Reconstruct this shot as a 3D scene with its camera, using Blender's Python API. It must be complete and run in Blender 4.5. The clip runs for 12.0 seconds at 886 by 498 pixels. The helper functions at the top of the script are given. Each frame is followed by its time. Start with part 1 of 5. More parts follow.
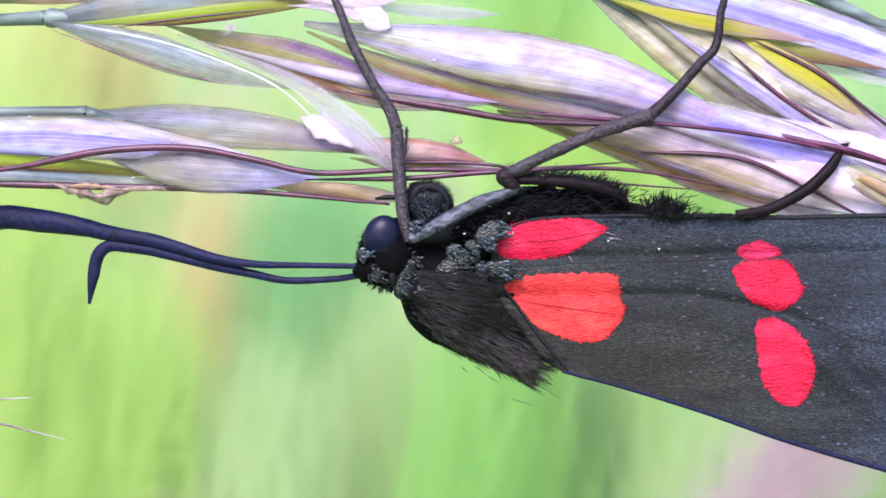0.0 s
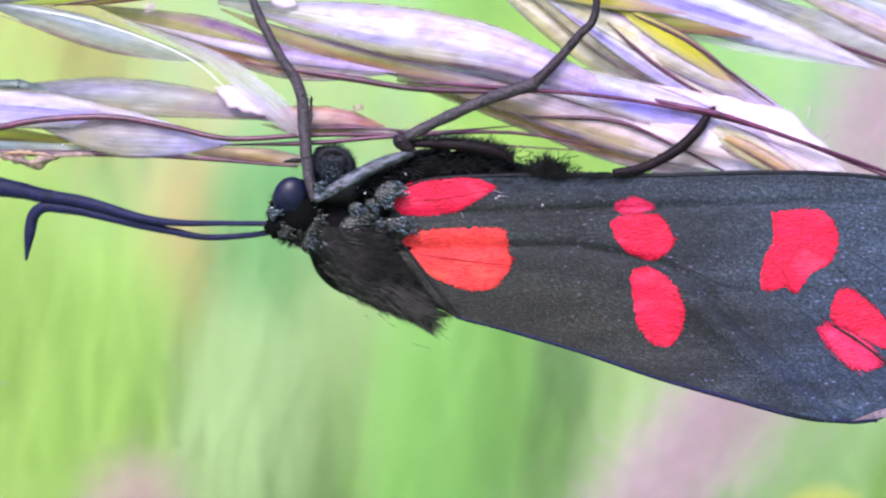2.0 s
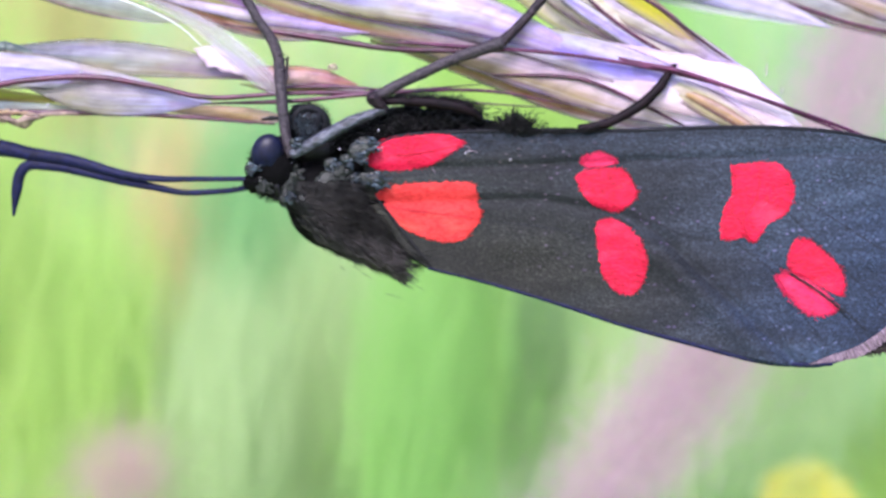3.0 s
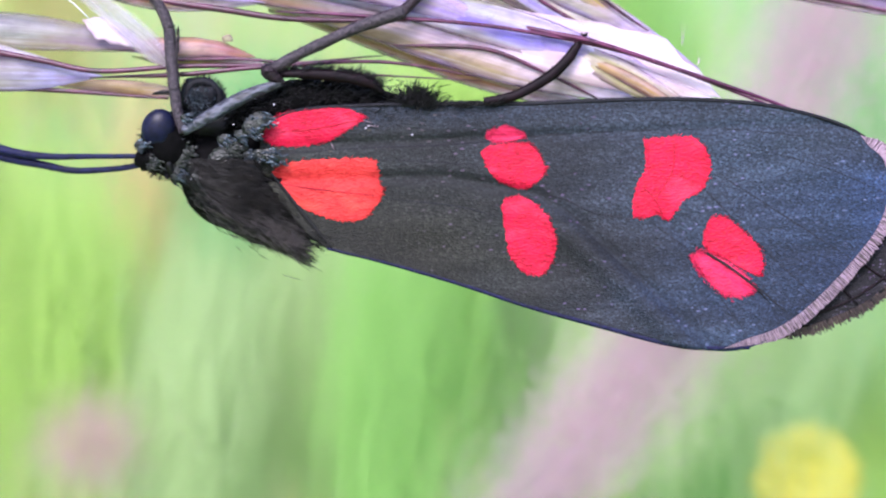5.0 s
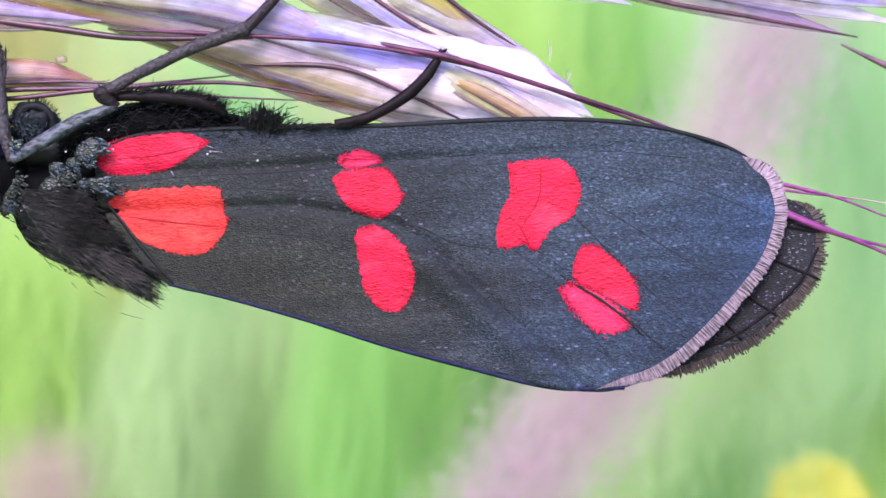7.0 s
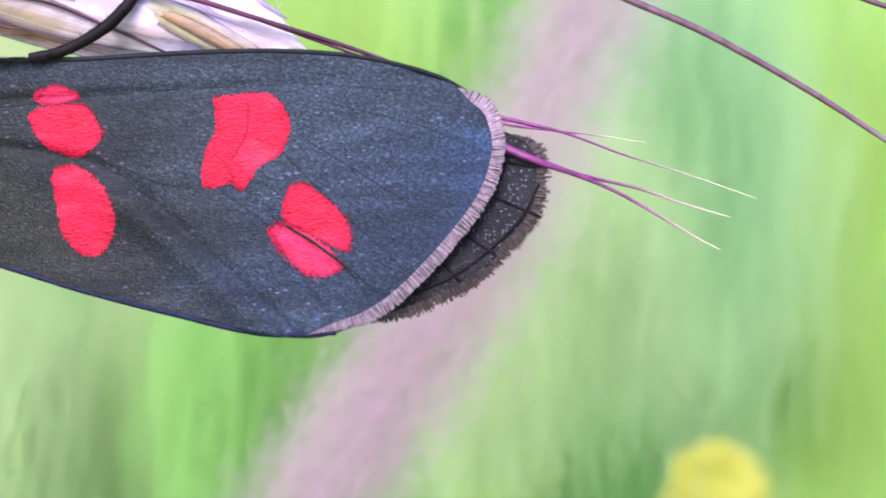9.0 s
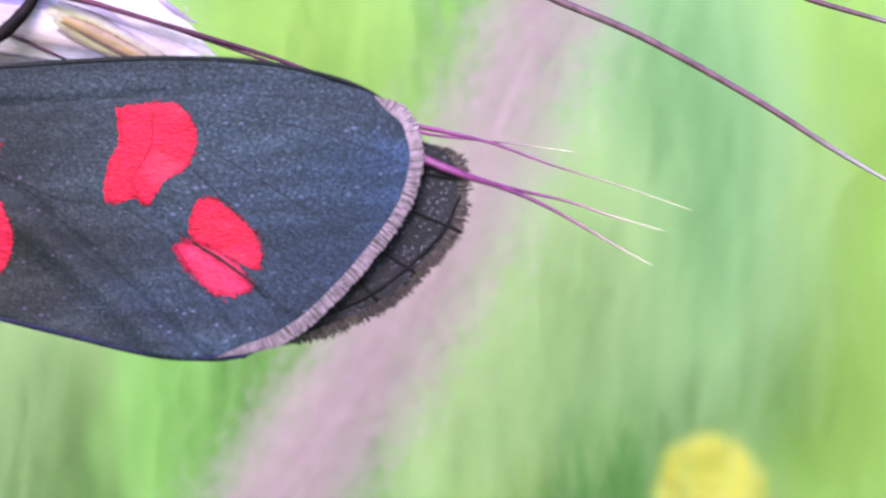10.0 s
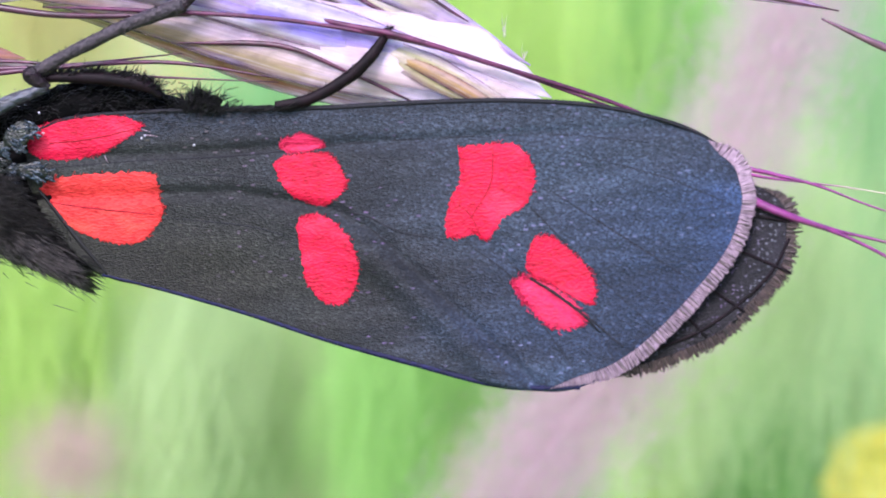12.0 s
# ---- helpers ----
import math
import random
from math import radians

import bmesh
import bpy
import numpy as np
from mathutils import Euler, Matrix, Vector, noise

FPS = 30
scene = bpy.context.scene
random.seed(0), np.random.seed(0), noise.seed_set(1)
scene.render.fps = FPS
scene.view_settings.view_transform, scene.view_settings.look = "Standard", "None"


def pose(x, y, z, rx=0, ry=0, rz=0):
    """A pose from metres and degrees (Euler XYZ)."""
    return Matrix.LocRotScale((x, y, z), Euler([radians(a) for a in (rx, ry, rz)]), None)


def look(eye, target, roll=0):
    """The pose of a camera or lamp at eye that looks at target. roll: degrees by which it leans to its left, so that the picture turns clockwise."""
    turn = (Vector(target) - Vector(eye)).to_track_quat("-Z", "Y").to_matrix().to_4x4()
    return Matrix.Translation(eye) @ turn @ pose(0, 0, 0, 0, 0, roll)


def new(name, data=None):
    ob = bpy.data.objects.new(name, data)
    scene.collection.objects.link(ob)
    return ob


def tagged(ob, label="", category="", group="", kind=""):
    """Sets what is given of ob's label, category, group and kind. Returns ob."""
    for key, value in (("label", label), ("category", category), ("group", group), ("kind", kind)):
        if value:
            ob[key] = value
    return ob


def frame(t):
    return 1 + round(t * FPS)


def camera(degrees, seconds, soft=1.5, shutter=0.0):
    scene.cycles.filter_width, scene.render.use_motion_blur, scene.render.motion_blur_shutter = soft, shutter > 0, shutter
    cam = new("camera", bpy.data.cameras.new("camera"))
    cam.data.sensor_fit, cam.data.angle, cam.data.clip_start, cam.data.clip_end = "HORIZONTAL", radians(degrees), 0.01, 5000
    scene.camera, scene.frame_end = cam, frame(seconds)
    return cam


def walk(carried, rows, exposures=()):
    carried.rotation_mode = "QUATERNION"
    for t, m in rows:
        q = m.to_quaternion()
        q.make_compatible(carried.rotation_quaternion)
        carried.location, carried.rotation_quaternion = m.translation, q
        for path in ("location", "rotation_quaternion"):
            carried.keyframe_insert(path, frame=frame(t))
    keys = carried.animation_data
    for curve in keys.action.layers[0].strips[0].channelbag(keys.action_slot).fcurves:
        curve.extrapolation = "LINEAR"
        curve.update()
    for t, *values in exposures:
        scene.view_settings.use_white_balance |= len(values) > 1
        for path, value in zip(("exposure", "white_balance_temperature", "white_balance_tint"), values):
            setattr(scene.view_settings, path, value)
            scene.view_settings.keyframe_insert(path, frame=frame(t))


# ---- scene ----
# ---- camera ----
# The stage is the camera's level space at the start, in millimetres: x right, y ahead, z up.
MM = 0.001
EYE, TILT = 0.95, -9.5
STAGE = pose(0, 0, EYE, TILT, 0, 0)
ROWS = [
    (0, 0.000, 0.000, 0.000, 0.000, 0.000, 0.000),
    (0.5, -1.611, -0.957, 0.509, -0.397, 0.569, -0.032),
    (1, 0.992, -1.701, 0.249, -0.164, 0.075, 0.143),
    (1.5, 1.672, -2.243, 0.445, -0.199, -0.534, 0.296),
    (2, 2.314, -3.565, 0.229, -0.042, -1.812, 0.577),
    (2.5, 3.909, -4.330, 0.835, 0.083, -2.687, 0.671),
    (2.7, 2.526, -4.587, -0.435, -0.678, -2.143, 0.873),
    (4.3, 4.109, -6.083, -0.384, 1.180, -4.020, 1.048),
    (4.5, 4.032, -5.820, -0.057, 0.034, -3.965, 1.028),
    (5, 5.680, -3.369, -0.164, 0.316, -3.738, 1.177),
    (5.5, 6.973, -1.053, 0.437, 0.915, -3.565, 1.220),
    (6, 6.303, -0.061, 1.096, 0.288, -3.584, 1.281),
    (6.5, 8.602, 0.009, 0.511, 1.539, -3.061, 1.688),
    (7, 9.818, -0.305, -0.346, 1.556, -2.719, 1.792),
    (7.2, 10.694, -0.050, -0.263, 1.929, -2.550, 1.793),
    (8.8, 14.026, 0.887, -2.344, 0.312, -3.310, 2.278),
    (9, 14.735, 1.613, -1.908, -0.444, -2.766, 2.277),
    (9.5, 16.581, 2.742, -1.844, -0.540, -2.745, 2.476),
    (10, 16.533, 3.444, -1.485, -0.276, -3.196, 2.615),
    (10.5, 15.969, 3.955, -1.245, 1.056, -3.928, 2.355),
    (11, 14.650, 4.135, 0.150, 2.805, -4.176, 2.018),
    (11.5, 14.456, 3.590, -0.096, 3.525, -4.369, 2.018),
    (12, 12.616, 1.994, 0.090, 4.421, -4.024, 1.837),
]
cam = camera(30.0, 12.0, soft=1.6)
cam.data.dof.use_dof = True
cam.data.dof.focus_distance = 0.0367
cam.data.dof.aperture_fstop = 120.0
walk(cam, [(t, STAGE @ pose(x * MM, y * MM, z * MM, 90 + pitch, roll, yaw)) for t, x, y, z, yaw, pitch, roll in ROWS],
     [(0.0, 1.52, 5850, 25), (12.0, 1.52, 5850, 25)])

# ---- light: bright hazy sky with a broad soft sun from above, behind the camera ----
world = bpy.data.worlds.new("world")
scene.world = world
world.use_nodes = True
wn = world.node_tree.nodes
sky = wn.new("ShaderNodeTexSky")
sky.sky_type, sky.sun_disc = "NISHITA", False
sky.sun_elevation, sky.sun_rotation = radians(51), radians(197)
sky.dust_density, sky.ozone_density = 2.0, 1.0
world.node_tree.links.new(sky.outputs[0], wn["Background"].inputs[0])
wn["Background"].inputs[1].default_value = 0.15
sun_data = bpy.data.lights.new("sun", "SUN")
sun_data.energy, sun_data.angle, sun_data.color = 2.6, radians(24), (1.0, 0.96, 0.9)
sun = new("sun", sun_data)
sun.matrix_world = look((0, 0, 3), (0.3, 1.0, 3 - 1.3))


# ---- materials ----
def material(name):
    m = bpy.data.materials.new(name)
    m.use_nodes = True
    return m, m.node_tree, m.node_tree.nodes["Principled BSDF"]


def node(nt, kind, **values):
    n = nt.nodes.new(kind)
    for key, value in values.items():
        n.inputs[key.replace("_", " ")].default_value = value
    return n


def ramp(nt, source, stops):
    r = nt.nodes.new("ShaderNodeValToRGB")
    e = r.color_ramp.elements
    while len(e) < len(stops):
        e.new(0.5)
    for el, (at_, c) in zip(e, stops):
        el.position, el.color = at_, (*c, 1)
    nt.links.new(source, r.inputs[0])
    return r.outputs[0]


def mix(nt, fac, a, b, blend="MIX"):
    m = nt.nodes.new("ShaderNodeMix")
    m.data_type, m.blend_type = "RGBA", blend
    for sock, v in ((m.inputs[0], fac), (m.inputs[6], a), (m.inputs[7], b)):
        if isinstance(v, bpy.types.NodeSocket):
            nt.links.new(v, sock)
        else:
            sock.default_value = v if isinstance(v, (int, float)) else (*v, 1)
    return m.outputs[2]


def math_node(nt, op, a, b=0.0):
    m = nt.nodes.new("ShaderNodeMath")
    m.operation = op
    for sock, v in zip(m.inputs, (a, b)):
        if isinstance(v, bpy.types.NodeSocket):
            nt.links.new(v, sock)
        else:
            sock.default_value = v
    return m.outputs[0]


def noise_at(nt, vector, scale, detail=3.0, stretch=None):
    n = node(nt, "ShaderNodeTexNoise", Scale=scale, Detail=detail)
    if stretch:
        mp = nt.nodes.new("ShaderNodeMapping")
        mp.inputs["Scale"].default_value = stretch
        nt.links.new(vector, mp.inputs[0])
        vector = mp.outputs[0]
    nt.links.new(vector, n.inputs["Vector"])
    return n.outputs[0]


def bump(nt, bsdf, height, strength, distance):
    b = node(nt, "ShaderNodeBump", Strength=strength, Distance=distance)
    nt.links.new(height, b.inputs["Height"])
    nt.links.new(b.outputs[0], bsdf.inputs["Normal"])
    return b


def cells(nt, vector, scale, stretch):
    """Overlapping scales: each cell's distance from its middle, and a random value of its own."""
    mp = nt.nodes.new("ShaderNodeMapping")
    mp.inputs["Scale"].default_value = stretch
    nt.links.new(vector, mp.inputs[0])
    vo = nt.nodes.new("ShaderNodeTexVoronoi")
    vo.inputs["Scale"].default_value = scale
    nt.links.new(mp.outputs[0], vo.inputs["Vector"])
    sep = nt.nodes.new("ShaderNodeSeparateColor")
    nt.links.new(vo.outputs["Color"], sep.inputs[0])
    return vo.outputs["Distance"], sep.outputs[0]


def grey(*stops):
    return [(at_, (g, g, g)) for at_, g in stops]


def chaff(name, across, tip, base, translucency=0.58, nerves=5, rough=0.36, clear=0.12, line=(0.17, 0.09, 0.13), margin=0.3, mottled=0.42, vivid=1.0):
    """Papery grass scale: colour bands across it, another tint towards base and tip, dark nerves along it and pale
    streaks painted in as highlights.
    """
    m, nt, p = material(name)
    tc = nt.nodes.new("ShaderNodeTexCoord")
    sep = nt.nodes.new("ShaderNodeSeparateXYZ")
    nt.links.new(tc.outputs["UV"], sep.inputs[0])
    info = nt.nodes.new("ShaderNodeObjectInfo")
    shift = nt.nodes.new("ShaderNodeVectorMath")
    shift.operation = "ADD"
    nt.links.new(tc.outputs["UV"], shift.inputs[0])
    nt.links.new(math_node(nt, "MULTIPLY", info.outputs["Random"], 37.0), shift.inputs[1])
    uvr = shift.outputs[0]
    broad = noise_at(nt, uvr, 1.0, 3, (3.5, 4, 1))
    ribs = noise_at(nt, uvr, 1.0, 5, (4, 95, 1))
    wide = noise_at(nt, uvr, 1.0, 3, (2.5, 16, 1))
    off = math_node(nt, "MULTIPLY", math_node(nt, "SUBTRACT", wide, 0.5), 0.55)
    v = math_node(nt, "ADD", sep.outputs[1], math_node(nt, "MULTIPLY", off, 0.6))
    col = ramp(nt, v, across)
    u = math_node(nt, "ADD", sep.outputs[0], math_node(nt, "MULTIPLY", math_node(nt, "SUBTRACT", wide, 0.5), 0.7))
    col = mix(nt, ramp(nt, u, [(0.6, (0, 0, 0)), (0.92, (1, 1, 1))]), col, tip)
    col = mix(nt, ramp(nt, u, [(0.05, (1, 1, 1)), (0.34, (0, 0, 0))]), col, base)
    bloom = noise_at(nt, uvr, 1.0, 2, (2.2, 3.0, 1))
    col = mix(nt, ramp(nt, bloom, [(0.5, (0, 0, 0)), (0.64, (0.6 * vivid,) * 3)]), col, (0.29, 0.24, 0.8))
    col = mix(nt, ramp(nt, broad, [(0.46, (0, 0, 0)), (0.68, (0.1 + 0.35 * vivid,) * 3)]), col, (0.76, 0.72, 0.74))
    col = mix(nt, 0.36, col, ramp(nt, ribs, [(0.3, (0.36, 0.3, 0.36)), (0.5, (0.92, 0.9, 0.92)), (0.66, (1.15, 1.15, 1.15))]), "MULTIPLY")
    # streaky white highlights, mixed into the colour
    bright = noise_at(nt, uvr, 1.0, 5, (5, 20, 1))
    col = mix(nt, ramp(nt, bright, grey((0.56, 0), (0.7, 0.2 + 0.6 * vivid))), col, (0.86, 0.84, 0.86))
    mottle = noise_at(nt, tc.outputs["Object"], 5600, 6, (0.45, 1, 1))
    col = mix(nt, mottled, col, ramp(nt, mottle, [(0.32, (0.4, 0.36, 0.38)), (0.48, (0.88, 0.86, 0.84)), (0.62, (1.1, 1.1, 1.1))]), "MULTIPLY")
    warm = noise_at(nt, tc.outputs["Object"], 1500, 3, (0.5, 1, 1))
    col = mix(nt, ramp(nt, warm, [(0.5, (0, 0, 0)), (0.66, (min(0.36, mottled * 2),) * 3)]), col, ramp(nt, bloom, [(0.4, (0.36, 0.36, 0.13)), (0.6, (0.46, 0.3, 0.22))]))
    # nerves: thin dark lines evenly across, broken up along the scale
    vn = math_node(nt, "ADD", sep.outputs[1], math_node(nt, "MULTIPLY", off, 0.12))
    saw = math_node(nt, "ABSOLUTE", math_node(nt, "SUBTRACT", math_node(nt, "FRACT", math_node(nt, "MULTIPLY", vn, nerves)), 0.5))
    thin = math_node(nt, "LESS_THAN", saw, 0.075)
    gap = ramp(nt, noise_at(nt, uvr, 1.0, 2, (2.0, 9, 1)), [(0.52, (0, 0, 0)), (0.68, (0.45, 0.45, 0.45))])
    col = mix(nt, math_node(nt, "MULTIPLY", thin, gap), col, line)
    col = mix(nt, 1.0, col, (1.12, 1.01, 1.1), "MULTIPLY")
    # darker thin margins
    rim = math_node(nt, "GREATER_THAN", math_node(nt, "ABSOLUTE", math_node(nt, "SUBTRACT", sep.outputs[1], 0.5)), 0.455)
    col = mix(nt, math_node(nt, "MULTIPLY", rim, margin), col, line)
    nt.links.new(col, p.inputs["Base Color"])
    p.inputs["Roughness"].default_value = rough
    p.inputs["Specular IOR Level"].default_value = 0.7
    bump(nt, p, ribs, 0.6, 0.00006)
    tr = nt.nodes.new("ShaderNodeBsdfTranslucent")
    nt.links.new(col, tr.inputs[0])
    ms = nt.nodes.new("ShaderNodeMixShader")
    ms.inputs[0].default_value = translucency
    nt.links.new(p.outputs[0], ms.inputs[1])
    nt.links.new(tr.outputs[0], ms.inputs[2])
    out = ms.outputs[0]
    if clear:
        # clear papery margins
        edge = math_node(nt, "ABSOLUTE", math_node(nt, "SUBTRACT", sep.outputs[1], 0.5))
        thin_ = math_node(nt, "ADD", ramp(nt, edge, grey((0.3, 0), (0.5, 0.45))), clear)
        tp = nt.nodes.new("ShaderNodeBsdfTransparent")
        m2 = nt.nodes.new("ShaderNodeMixShader")
        nt.links.new(thin_, m2.inputs[0])
        nt.links.new(out, m2.inputs[1])
        nt.links.new(tp.outputs[0], m2.inputs[2])
        out = m2.outputs[0]
    nt.links.new(out, nt.nodes["Material Output"].inputs[0])
    return m


VIOLET, LILAC, PALE = (0.27, 0.23, 0.76), (0.52, 0.47, 0.8), (0.7, 0.7, 0.7)
GREEN, OLIVE, TAN = (0.24, 0.34, 0.03), (0.26, 0.23, 0.04), (0.42, 0.22, 0.07)
PLUM, GREY, ROSE = (0.14, 0.04, 0.1), (0.4, 0.42, 0.38), (0.66, 0.5, 0.52)
M_VIOLET = chaff("violet_chaff", [(0.03, PLUM), (0.12, (0.58, 0.64, 0.66)), (0.3, (0.54, 0.52, 0.8)), (0.5, VIOLET), (0.66, (0.64, 0.72, 0.84)), (0.84, (0.66, 0.7, 0.7)), (0.95, (0.34, 0.34, 0.22))], (0.72, 0.72, 0.78), (0.46, 0.56, 0.54))
M_WHITE = chaff("white_chaff", [(0.03, PLUM), (0.1, (0.32, 0.3, 0.08)), (0.2, (0.5, 0.52, 0.36)), (0.4, (0.7, 0.72, 0.68)), (0.65, (0.86, 0.84, 0.88)), (0.84, (0.7, 0.62, 0.84)), (0.96, (0.4, 0.36, 0.3))], (0.58, 0.46, 0.84), (0.44, 0.48, 0.32), vivid=0.8)
M_GREY = chaff("grey_chaff", [(0.03, PLUM), (0.16, (0.4, 0.38, 0.28)), (0.4, (0.36, 0.4, 0.33)), (0.62, (0.46, 0.46, 0.46)), (0.82, (0.3, 0.3, 0.33)), (0.97, (0.2, 0.19, 0.2))], (0.4, 0.26, 0.38), (0.15, 0.19, 0.19), clear=0.2, vivid=0.3)
M_GREEN = chaff("green_chaff", [(0.1, (0.26, 0.1, 0.06)), (0.25, (0.25, 0.32, 0.02)), (0.6, (0.3, 0.47, 0.03)), (0.88, (0.42, 0.54, 0.14))], (0.36, 0.2, 0.13), (0.36, 0.48, 0.05), clear=0.0, nerves=2, mottled=0.02, vivid=-0.28)
M_OLIVE = chaff("olive_chaff", [(0.05, PLUM), (0.2, (0.34, 0.16, 0.06)), (0.42, (0.3, 0.26, 0.04)), (0.66, (0.34, 0.36, 0.12)), (0.82, (0.26, 0.12, 0.34)), (0.98, (0.16, 0.05, 0.16))], (0.66, 0.6, 0.66), (0.38, 0.42, 0.14), vivid=0.1)
M_ROSE = chaff("rose_chaff", [(0.03, PLUM), (0.12, (0.36, 0.3, 0.1)), (0.28, (0.56, 0.48, 0.32)), (0.5, (0.76, 0.64, 0.66)), (0.75, (0.84, 0.78, 0.84)), (0.97, (0.44, 0.3, 0.52))], (0.86, 0.82, 0.84), (0.46, 0.42, 0.26), vivid=0.6)
M_CREAM = chaff("cream_chaff", [(0.04, (0.26, 0.18, 0.13)), (0.14, (0.5, 0.52, 0.2)), (0.32, (0.66, 0.68, 0.36)), (0.5, (0.8, 0.8, 0.66)), (0.7, (0.58, 0.62, 0.28)), (0.86, (0.74, 0.74, 0.66)), (0.96, (0.4, 0.3, 0.44))], (0.8, 0.76, 0.76), (0.46, 0.5, 0.3), vivid=0.3)
M_LIME = chaff("lime_chaff", [(0.05, (0.5, 0.52, 0.24)), (0.3, (0.62, 0.62, 0.05)), (0.6, (0.54, 0.58, 0.02)), (0.88, (0.56, 0.57, 0.12)), (0.97, PLUM)], (0.56, 0.4, 0.4), (0.56, 0.6, 0.1), clear=0.0, nerves=2, mottled=0.02, vivid=-0.28)
M_FROST = chaff("frosted_chaff", [(0.03, (0.1, 0.06, 0.07)), (0.12, (0.3, 0.3, 0.17)), (0.3, (0.33, 0.4, 0.28)), (0.5, (0.3, 0.38, 0.36)), (0.68, (0.52, 0.6, 0.64)), (0.85, (0.34, 0.41, 0.44)), (0.97, (0.18, 0.21, 0.2))], (0.46, 0.52, 0.36), (0.2, 0.26, 0.25), clear=0.2, vivid=0.12)
M_KEEL = chaff("keel_chaff", [(0.1, (0.2, 0.07, 0.05)), (0.24, (0.3, 0.36, 0.02)), (0.6, (0.36, 0.54, 0.02)), (0.9, (0.46, 0.58, 0.14))], (0.36, 0.34, 0.08), (0.34, 0.5, 0.06), clear=0.0, nerves=2, mottled=0.02, vivid=-0.28)
M_ASH = chaff("ash_chaff", [(0.04, (0.2, 0.16, 0.14)), (0.2, (0.36, 0.36, 0.3)), (0.5, (0.4, 0.4, 0.38)), (0.8, (0.42, 0.4, 0.4)), (0.97, (0.3, 0.22, 0.26))], (0.55, 0.56, 0.9), (0.36, 0.33, 0.26), mottled=0.4, vivid=0.25)
M_TAN = chaff("tan_chaff", [(0.04, PLUM), (0.2, (0.3, 0.16, 0.06)), (0.45, (0.6, 0.46, 0.16)), (0.7, (0.7, 0.58, 0.34)), (0.9, (0.6, 0.44, 0.3)), (0.98, (0.3, 0.13, 0.11))], (0.7, 0.6, 0.52), (0.6, 0.48, 0.18), clear=0.06, nerves=4, vivid=0.2)
M_BLUSH = chaff("blush_chaff", [(0.04, PLUM), (0.16, (0.3, 0.1, 0.1)), (0.34, (0.7, 0.52, 0.46)), (0.6, (0.8, 0.62, 0.54)), (0.8, (0.62, 0.36, 0.24)), (0.97, (0.4, 0.2, 0.13))], (0.5, 0.22, 0.12), (0.76, 0.62, 0.6), nerves=5, mottled=0.45, vivid=0.25)
M_CLEAR = chaff("clear_chaff", [(0.05, (0.56, 0.56, 0.56)), (0.5, (0.44, 0.47, 0.42)), (0.95, (0.62, 0.62, 0.62))], (0.5, 0.48, 0.5), (0.46, 0.48, 0.36), 0.5, 3, 0.25, 0.58, (0.85, 0.83, 0.84), 0.6, 0.08, 0.3)
M_FLAKE = chaff("flake_chaff", [(0.05, (0.82, 0.68, 0.74)), (0.5, (0.88, 0.82, 0.84)), (0.95, (0.88, 0.85, 0.88))], (0.9, 0.85, 0.87), (0.82, 0.74, 0.76), 0.45, 4, line=(0.42, 0.28, 0.36), mottled=0.25, vivid=0.35)


def plain(name, color, dark, scale, rough=0.5, spec=0.4, stretch=None, along=None, bump_size=0.0):
    """A surface of two tints mixed by grain at two scales, optionally paler towards its far end."""
    m, nt, p = material(name)
    tc = nt.nodes.new("ShaderNodeTexCoord")
    fine = noise_at(nt, tc.outputs["Object"], scale, 5, stretch)
    broad = noise_at(nt, tc.outputs["Object"], scale / 6, 2)
    col = ramp(nt, fine, [(0.32, dark), (0.68, color)])
    col = mix(nt, 0.45, col, ramp(nt, broad, [(0.35, (0.5, 0.5, 0.5)), (0.65, (1, 1, 1))]), "MULTIPLY")
    if along:
        sep = nt.nodes.new("ShaderNodeSeparateXYZ")
        nt.links.new(tc.outputs["UV"], sep.inputs[0])
        col = mix(nt, ramp(nt, sep.outputs[0], [(along[0], (0, 0, 0)), (along[1], (1, 1, 1))]), col, along[2])
    nt.links.new(col, p.inputs["Base Color"])
    p.inputs["Roughness"].default_value = rough
    p.inputs["Specular IOR Level"].default_value = spec
    if bump_size:
        bump(nt, p, fine, 0.7, bump_size)
    return m


def scaly(name, dark, middle, light):
    """Small overlapping body scales, each of its own tint."""
    m, nt, p = material(name)
    tc = nt.nodes.new("ShaderNodeTexCoord")
    near_, value = cells(nt, tc.outputs["Object"], 24000, (0.55, 1, 1))
    col = ramp(nt, value, [(0.0, dark), (0.5, middle), (0.85, middle), (1.0, light)])
    broad = noise_at(nt, tc.outputs["Object"], 3000, 3)
    col = mix(nt, 0.6, col, ramp(nt, broad, grey((0.35, 0.4), (0.65, 1.3))), "MULTIPLY")
    nt.links.new(col, p.inputs["Base Color"])
    p.inputs["Roughness"].default_value = 0.42
    p.inputs["Specular IOR Level"].default_value = 0.3
    bump(nt, p, near_, 0.4, 0.00005)
    return m


